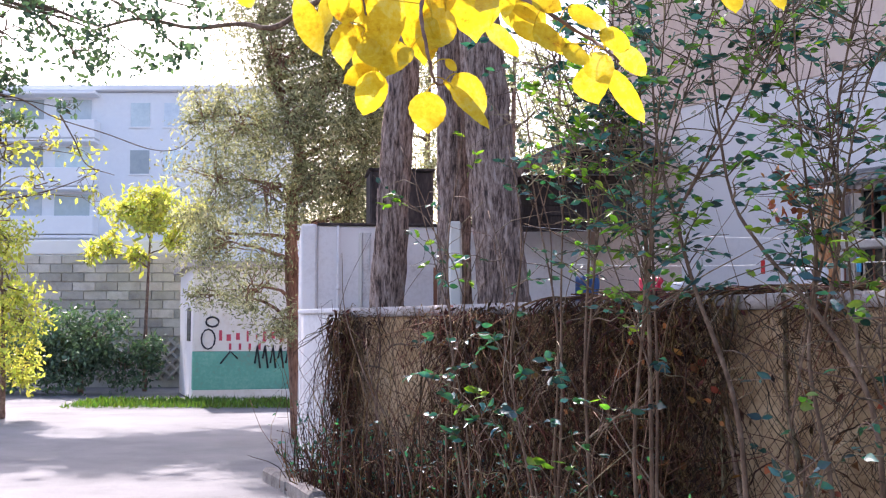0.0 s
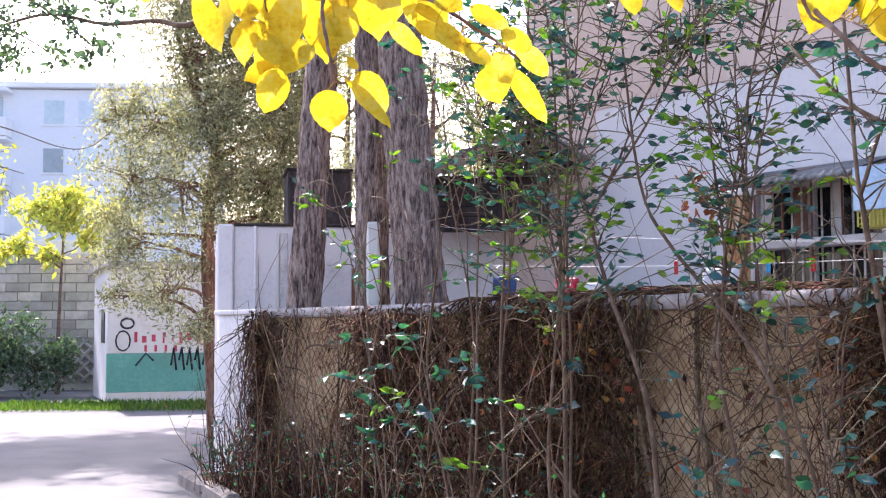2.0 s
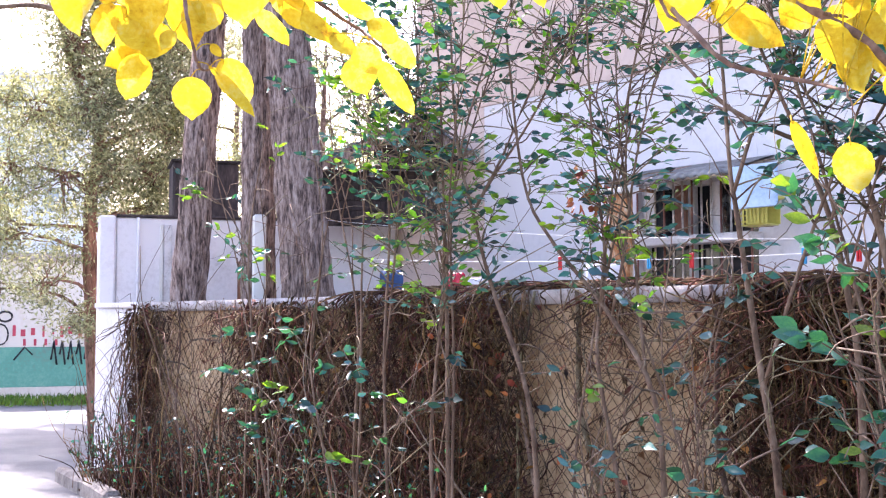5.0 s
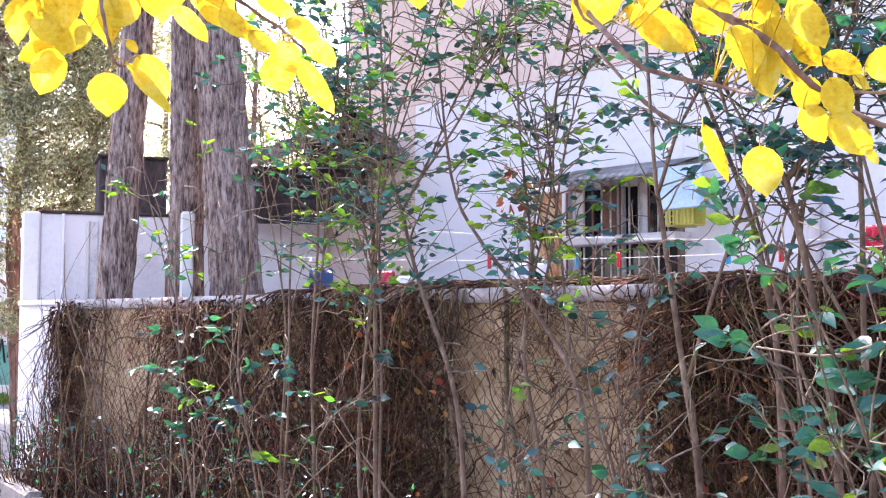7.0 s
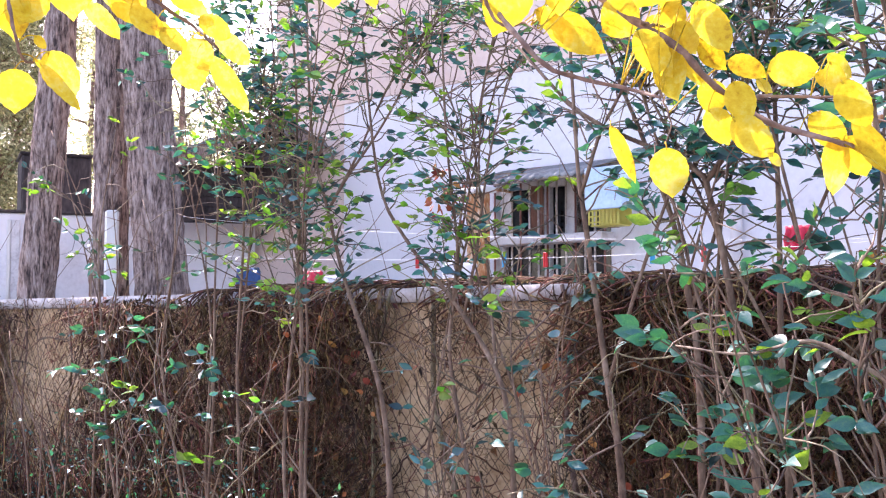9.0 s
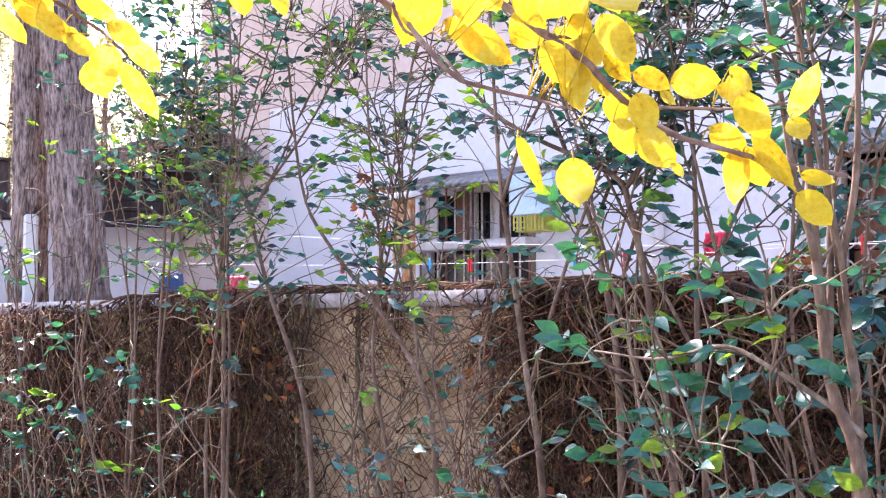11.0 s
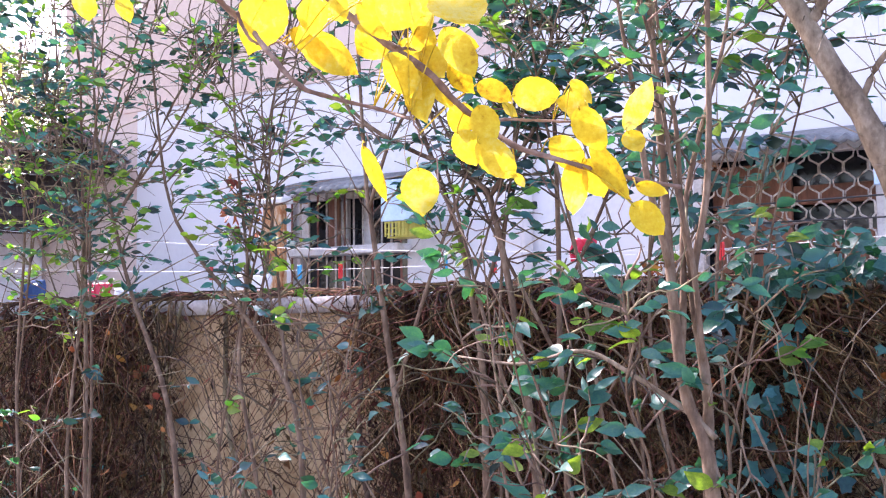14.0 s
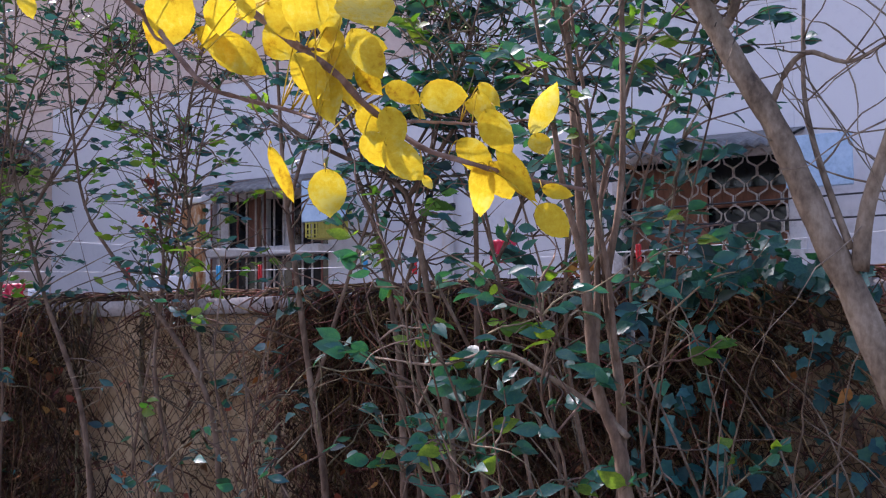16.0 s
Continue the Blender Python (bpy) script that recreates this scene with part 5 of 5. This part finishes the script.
leafy_tree("tamarisk_tree", "feathery grey-green tree with reddish trunk beside the lane", (-2.0, 16.1, 0),
           [(-1.92, 16.1, 0), (-2.0, 16.0, 1.5), (-2.05, 15.95, 2.9), (-1.95, 15.9, 3.9), (-2.3, 15.9, 4.8), (-2.5, 15.9, 5.6)], 0.105,
           [(-2.9, 15.9, 2.6, 0.65), (-2.5, 15.6, 2.0, 0.55), (-3.0, 15.8, 3.4, 0.7), (-2.3, 15.5, 3.3, 0.75), (-2.75, 15.9, 4.2, 0.75), (-1.5, 16.1, 3.7, 0.62), (-1.9, 15.6, 4.3, 0.8), (-1.2, 16.2, 4.5, 0.6), (-2.3, 15.8, 5.1, 0.85), (-1.4, 16.0, 5.4, 0.8), (-2.6, 16.0, 6.0, 0.8), (-1.7, 15.9, 6.3, 0.8), (-2.1, 15.6, 1.55, 0.4), (-1.3, 16.3, 3.0, 0.45), (-3.3, 16.0, 2.9, 0.35), (-3.15, 15.8, 1.9, 0.35), (-1.25, 16.0, 3.4, 0.6), (-1.05, 16.3, 4.0, 0.6), (-1.0, 16.3, 4.9, 0.7), (-1.5, 15.9, 4.7, 0.7), (-1.1, 16.2, 5.8, 0.7), (-0.6, 16.5, 5.3, 0.6), (-1.55, 16.4, 2.7, 0.5), (-2.0, 15.3, 4.1, 0.6), (-2.1, 15.4, 5.0, 0.7), (-1.8, 15.4, 3.4, 0.45), (-1.9, 15.4, 5.9, 0.7), (-0.8, 16.4, 3.6, 0.55), (-0.75, 16.4, 4.4, 0.6), (-0.6, 16.5, 6.2, 0.7), (-1.1, 16.4, 2.9, 0.4), (-3.2, 15.9, 4.3, 0.5)] + [(-1.65 + 0.38 * i, 16.5, 2.9 + 0.6 * j + 0.1 * (i % 2), 0.42) for i in range(3) for j in range(6)], "olive", "redbark", 0.07, 5600, 0.28)
leafy_tree("sapling", "bright yellow-green young tree before the block wall", (-7.0, 28.0, 0),
           [(-7.0, 28, 0), (-7.0, 28, 1.5), (-6.95, 28, 3), (-6.9, 28, 4.4)], 0.05,
           [(-6.9, 28, 4.5, 0.6), (-7.6, 28, 4.2, 0.5), (-6.2, 28, 4.1, 0.55), (-7.0, 27.7, 3.9, 0.5), (-7.9, 28, 3.4, 0.35), (-6.3, 28, 3.5, 0.4), (-7.2, 28, 3.2, 0.3), (-8.3, 28, 3.2, 0.25)], "sapling", "twig", 0.2, 1500, 0.34)
leafy_tree("lane_shrub", "sunlit yellow-green shrub at the edge of the lane", (-7.2, 19.5, 0),
           [(-7.2, 19.5, 0), (-7.2, 19.5, 1.0), (-7.25, 19.5, 2.4)], 0.05,
           [(-7.3, 19.5, 2.2, 0.6), (-6.9, 19.4, 1.6, 0.5), (-7.5, 19.3, 1.3, 0.7), (-7.2, 19.5, 2.9, 0.45), (-7.7, 19.5, 3.0, 0.6), (-6.9, 19.5, 0.8, 0.45)], "sapling", "twig", 0.1, 2200, 0.45)
leafy_tree("hedge_bush", "dark bushy evergreen in front of the block wall", (-8.2, 27, 0),
           [(-8.2, 27, 0), (-8.2, 27, 0.8), (-8.2, 27, 1.4)], 0.06,
           [(-8.7, 27, 1.2, 0.8), (-7.9, 27, 1.3, 0.75), (-9.4, 27, 0.9, 0.8), (-8.3, 26.6, 0.7, 0.8), (-7.2, 27, 0.7, 0.6), (-6.6, 27, 0.9, 0.5), (-9.9, 26.5, 0.8, 0.8)], "hedge", "twig", 0.13, 2200, 0.45)
leafy_tree("plane_tree", "tree with dark leaves overhanging the lane", (-5.6, 9.0, 0),
           [(-5.6, 9.0, 0), (-5.4, 9.0, 2.0), (-4.9, 9.0, 3.6), (-4.0, 9.0, 4.3)], 0.12,
           [(-3.37, 8.9, 3.72, 0.34), (-3.0, 8.9, 3.8, 0.32), (-2.6, 8.9, 3.72, 0.3), (-2.3, 8.9, 3.85, 0.26), (-2.0, 8.9, 3.6, 0.2), (-1.85, 8.9, 3.85, 0.18), (-3.3, 8.9, 3.35, 0.22), (-2.75, 8.9, 3.5, 0.22), (-3.3, 8.9, 3.05, 0.2), (-2.3, 8.9, 3.5, 0.16), (-2.85, 8.9, 3.15, 0.12)], "hedge", "twig", 0.05, 3000, 0.55, "oval")
leafy_tree("ash_sapling", "sapling with sunlit yellow-green leaves beside the lane", (-4.2, 9.6, 0),
           [(-4.2, 9.6, 0), (-4.1, 9.6, 1.5), (-3.8, 9.5, 2.8)], 0.03,
           [(-3.5, 9.4, 2.85, 0.3), (-3.2, 9.4, 2.65, 0.26), (-3.5, 9.4, 2.4, 0.22), (-3.4, 9.4, 3.1, 0.22), (-2.85, 9.4, 2.65, 0.16), (-2.9, 9.4, 2.85, 0.18), (-3.15, 9.4, 2.95, 0.18), (-2.75, 9.4, 2.5, 0.12)], "sapling", "twig", 0.052, 1300, 0.5, "oval")
for x, y, h, rad in ((1.5, 26, 7.6, 1.7), (-0.4, 28, 8.2, 1.7), (2.9, 30, 8.6, 1.8), (4.4, 29, 7.4, 1.5)):
    leafy_tree("far_tree", "hazy grey-green tree beyond the shed", (x, y, 0), [(x, y, 0), (x, y, h * 0.5), (x + 0.1, y, h)], 0.12,
               [(x + rad * 0.6 * math.cos(k * 2.4), y, h - 4.4 + 0.6 * k, rad * (0.62 - 0.03 * k)) for k in range(8)], "olive", "twig", 0.14, 800, 0.35)

# Unseen tree, placed so that its crown dapples the lane with shade.
leafy_tree("unseen_shade_tree", "tall tree out of view, added so its high crown shades the lane", (-13.5, 28, 0),
           [(-13.5, 28, 0), (-13.2, 28, 4), (-12, 28, 8), (-10, 27.5, 10.5)], 0.25,
           [(-10.5, 27, 10.6, 1.3), (-8.8, 27.5, 11.0, 1.3), (-7.4, 28.5, 11.3, 1.2), (-6.2, 27.0, 11.0, 1.2), (-8.0, 25.5, 10.6, 1.2), (-9.8, 25.2, 10.4, 1.2), (-6.6, 30.5, 12.0, 1.2), (-5.2, 29, 11.5, 1.0), (-11.5, 29, 11.5, 1.3)], "olive", "bark", 0.28, 520, 0.5, "oval")

# limb and thin twigs of the overhanging tree
for ctrl, r0, r1 in (([(-0.70, 8.9, 4.09), (-1.03, 8.9, 3.90), (-1.29, 8.9, 3.74), (-1.54, 8.9, 3.77), (-1.92, 8.9, 3.74), (-2.31, 8.9, 3.81), (-2.69, 8.9, 3.71)], 0.028, 0.009), ([(-3.45, 8.9, 3.24), (-3.20, 8.9, 3.19), (-2.94, 8.9, 3.05), (-2.56, 8.9, 2.93), (-2.22, 8.9, 2.81), (-2.01, 8.9, 2.81), (-1.84, 8.9, 2.94)], 0.006, 0.003), ([(-2.90, 8.9, 3.07), (-2.79, 8.9, 2.88), (-2.69, 8.9, 2.69), (-2.48, 8.9, 2.61)], 0.007, 0.003)):
    bl = thing("bare_limb", "dark bare limb of the overhanging tree above the lane", "branch", "limbs above the lane", at=ctrl[0])
    g = Geo()
    g.tube(spline(ctrl, 24), np.linspace(r0, r1, 24) * (1 + 0.1 * np.sin(np.arange(24) * 1.9)), 7)
    part("limb", g, "stem", bl)

# ---- graffiti shed across the lane ----
HUT = Plan(-5.07, 24.15, 0.955, 0.29)
hut = thing("graffiti_hut", "small cream hut with turquoise dado and sprayed graffiti", "hut", at=HUT.p(0, 0, 0))
part("front_wall", HUT.box(0, 5, 0, 0.2, 1.0, 2.7, 0.01), "cream", hut)
part("dado", HUT.box(-0.006, 5, -0.006, 0.2, 0.22, 0.998, 0.01), "green", hut, "turquoise painted lower wall")
part("plinth", HUT.box(-0.012, 5, -0.02, 0.2, -0.02, 0.218, 0.01), "cream", hut)
# White here instead of cream puts the light on this side into its colour.
part("side_wall", HUT.box(0.0, 0.2, 0.202, 3.4, 0, 2.7, 0.01), "white", hut)
part("roof", HUT.box(-0.15, 5.1, -0.15, 3.6, 2.702, 2.85, 0.02), "coping", hut)
part("side_window", HUT.box(-0.02, 0.0, 0.6, 1.3, 1.2, 1.9, 0.004), "glass", hut)


def stroke(pts, r=0.02):
    g = Geo()
    g.tube([HUT.p(a, -0.012, c) for a, c in pts], r, 4)
    part("graffiti_stroke", g, "blackspray", hut, "black sprayed scrawl")


ring = [(0.38 + 0.13 * math.cos(k * 0.52), 1.6 + 0.1 * math.sin(k * 0.52)) for k in range(13)]
stroke(ring)
stroke([(0.3 + 0.14 * math.cos(k * 0.52), 1.25 + 0.2 * math.sin(k * 0.52)) for k in range(13)], 0.016)
for k in range(5):
    stroke([(1.25 + 0.16 * k, 0.75 + 0.1 * (k % 2)), (1.3 + 0.16 * k, 1.12), (1.36 + 0.16 * k, 0.65)], 0.02)
stroke([(0.55, 0.75), (0.75, 1.0), (0.9, 0.85)], 0.018)
for k in range(8):
    part("graffiti_bar", HUT.box(0.52 + 0.18 * k + 0.03 * math.sin(k * 5), 0.58 + 0.18 * k, -0.008, -0.0005, 1.22 - 0.05 * math.sin(k * 3), 1.38 + 0.05 * math.cos(k * 2.3), 0), "redspray", hut, "red sprayed mark")
for k in range(4):
    part("graffiti_bar", HUT.box(0.72 + 0.2 * k, 0.77 + 0.2 * k, -0.008, -0.0005, 1.03, 1.16, 0), "redspray", hut, "red sprayed mark")

gs = Geo()
n = 5000
pos = np.stack([rng.uniform(-7.0, -2.2, n), rng.uniform(21.8, 24.2, n), np.zeros(n)], -1)
gs.leaves(pos, rand_dirs(n, 2.5), rand_dirs(n), 0.07 + 0.09 * rng.random(n), 0.16, "blade")
tagged(part("grass", gs, "grass"), "strip of bright green grass before the hut", "grass", kind="stuff")

# ---- block wall ----
BW = Plan(-13.5, 29.9, 1, 0)
bw = thing("block_wall", "grey concrete block wall with a pierced lower course", "wall", kind="structure", at=BW.p(0, 0, 0))
part("backing", BW.box(0, 7.4, 0.05, 0.2, 0, 3.3, 0), "concrete", bw)
part("wall_cap", BW.box(-0.05, 7.4, -0.05, 0.3, 3.34, 3.7, 0.02), "aptwhite", bw, "white painted cap")
for j in range(9):
    for i in range(13):
        a = i * 0.57 + (0.28 if j % 2 else 0) - 0.1
        z = 1.28 + j * 0.228
        if a + 0.55 > 7.4:
            continue
        part("block", BW.box(a, a + 0.552, 0.0 - 0.012 * rng.random(), 0.048, z, z + 0.21, 0.008), "concrete", bw)
for i in range(12):
    for k, sg in ((0, 1), (1, -1)):
        g = Geo()
        g.tube([BW.p(3.6 + i * 0.3, -0.03, 0.2 if sg > 0 else 1.25), BW.p(3.6 + i * 0.3 + 1.05, -0.03, 1.25 if sg > 0 else 0.2)], 0.045, 4)
        part("lattice_bar", g, "concrete", bw)

# ---- apartment block ----
AP = Plan(-46, 74.2, 1, 0.0)
ap = thing("apartment_building", "blue and white apartment block, haze paled into its colours", "building", at=AP.p(0, 0, 0))
# Walls and panes carry the haze in their colours.
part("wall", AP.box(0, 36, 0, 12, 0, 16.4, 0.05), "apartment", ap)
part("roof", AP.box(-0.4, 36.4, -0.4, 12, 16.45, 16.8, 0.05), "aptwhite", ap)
for f in range(5):
    z = 1.6 + f * 3.0
    for a in (6.0, 12.5, 18.2):
        bal = part("balcony", AP.box(a, a + 6.2, -1.3, -0.01, z - 0.3, z + 0.85, 0.04), "aptwhite", ap)
        part("balcony_roof", AP.box(a, a + 6.2, -1.3, -0.01, z + 2.45, z + 2.65, 0.03), "aptwhite", bal)
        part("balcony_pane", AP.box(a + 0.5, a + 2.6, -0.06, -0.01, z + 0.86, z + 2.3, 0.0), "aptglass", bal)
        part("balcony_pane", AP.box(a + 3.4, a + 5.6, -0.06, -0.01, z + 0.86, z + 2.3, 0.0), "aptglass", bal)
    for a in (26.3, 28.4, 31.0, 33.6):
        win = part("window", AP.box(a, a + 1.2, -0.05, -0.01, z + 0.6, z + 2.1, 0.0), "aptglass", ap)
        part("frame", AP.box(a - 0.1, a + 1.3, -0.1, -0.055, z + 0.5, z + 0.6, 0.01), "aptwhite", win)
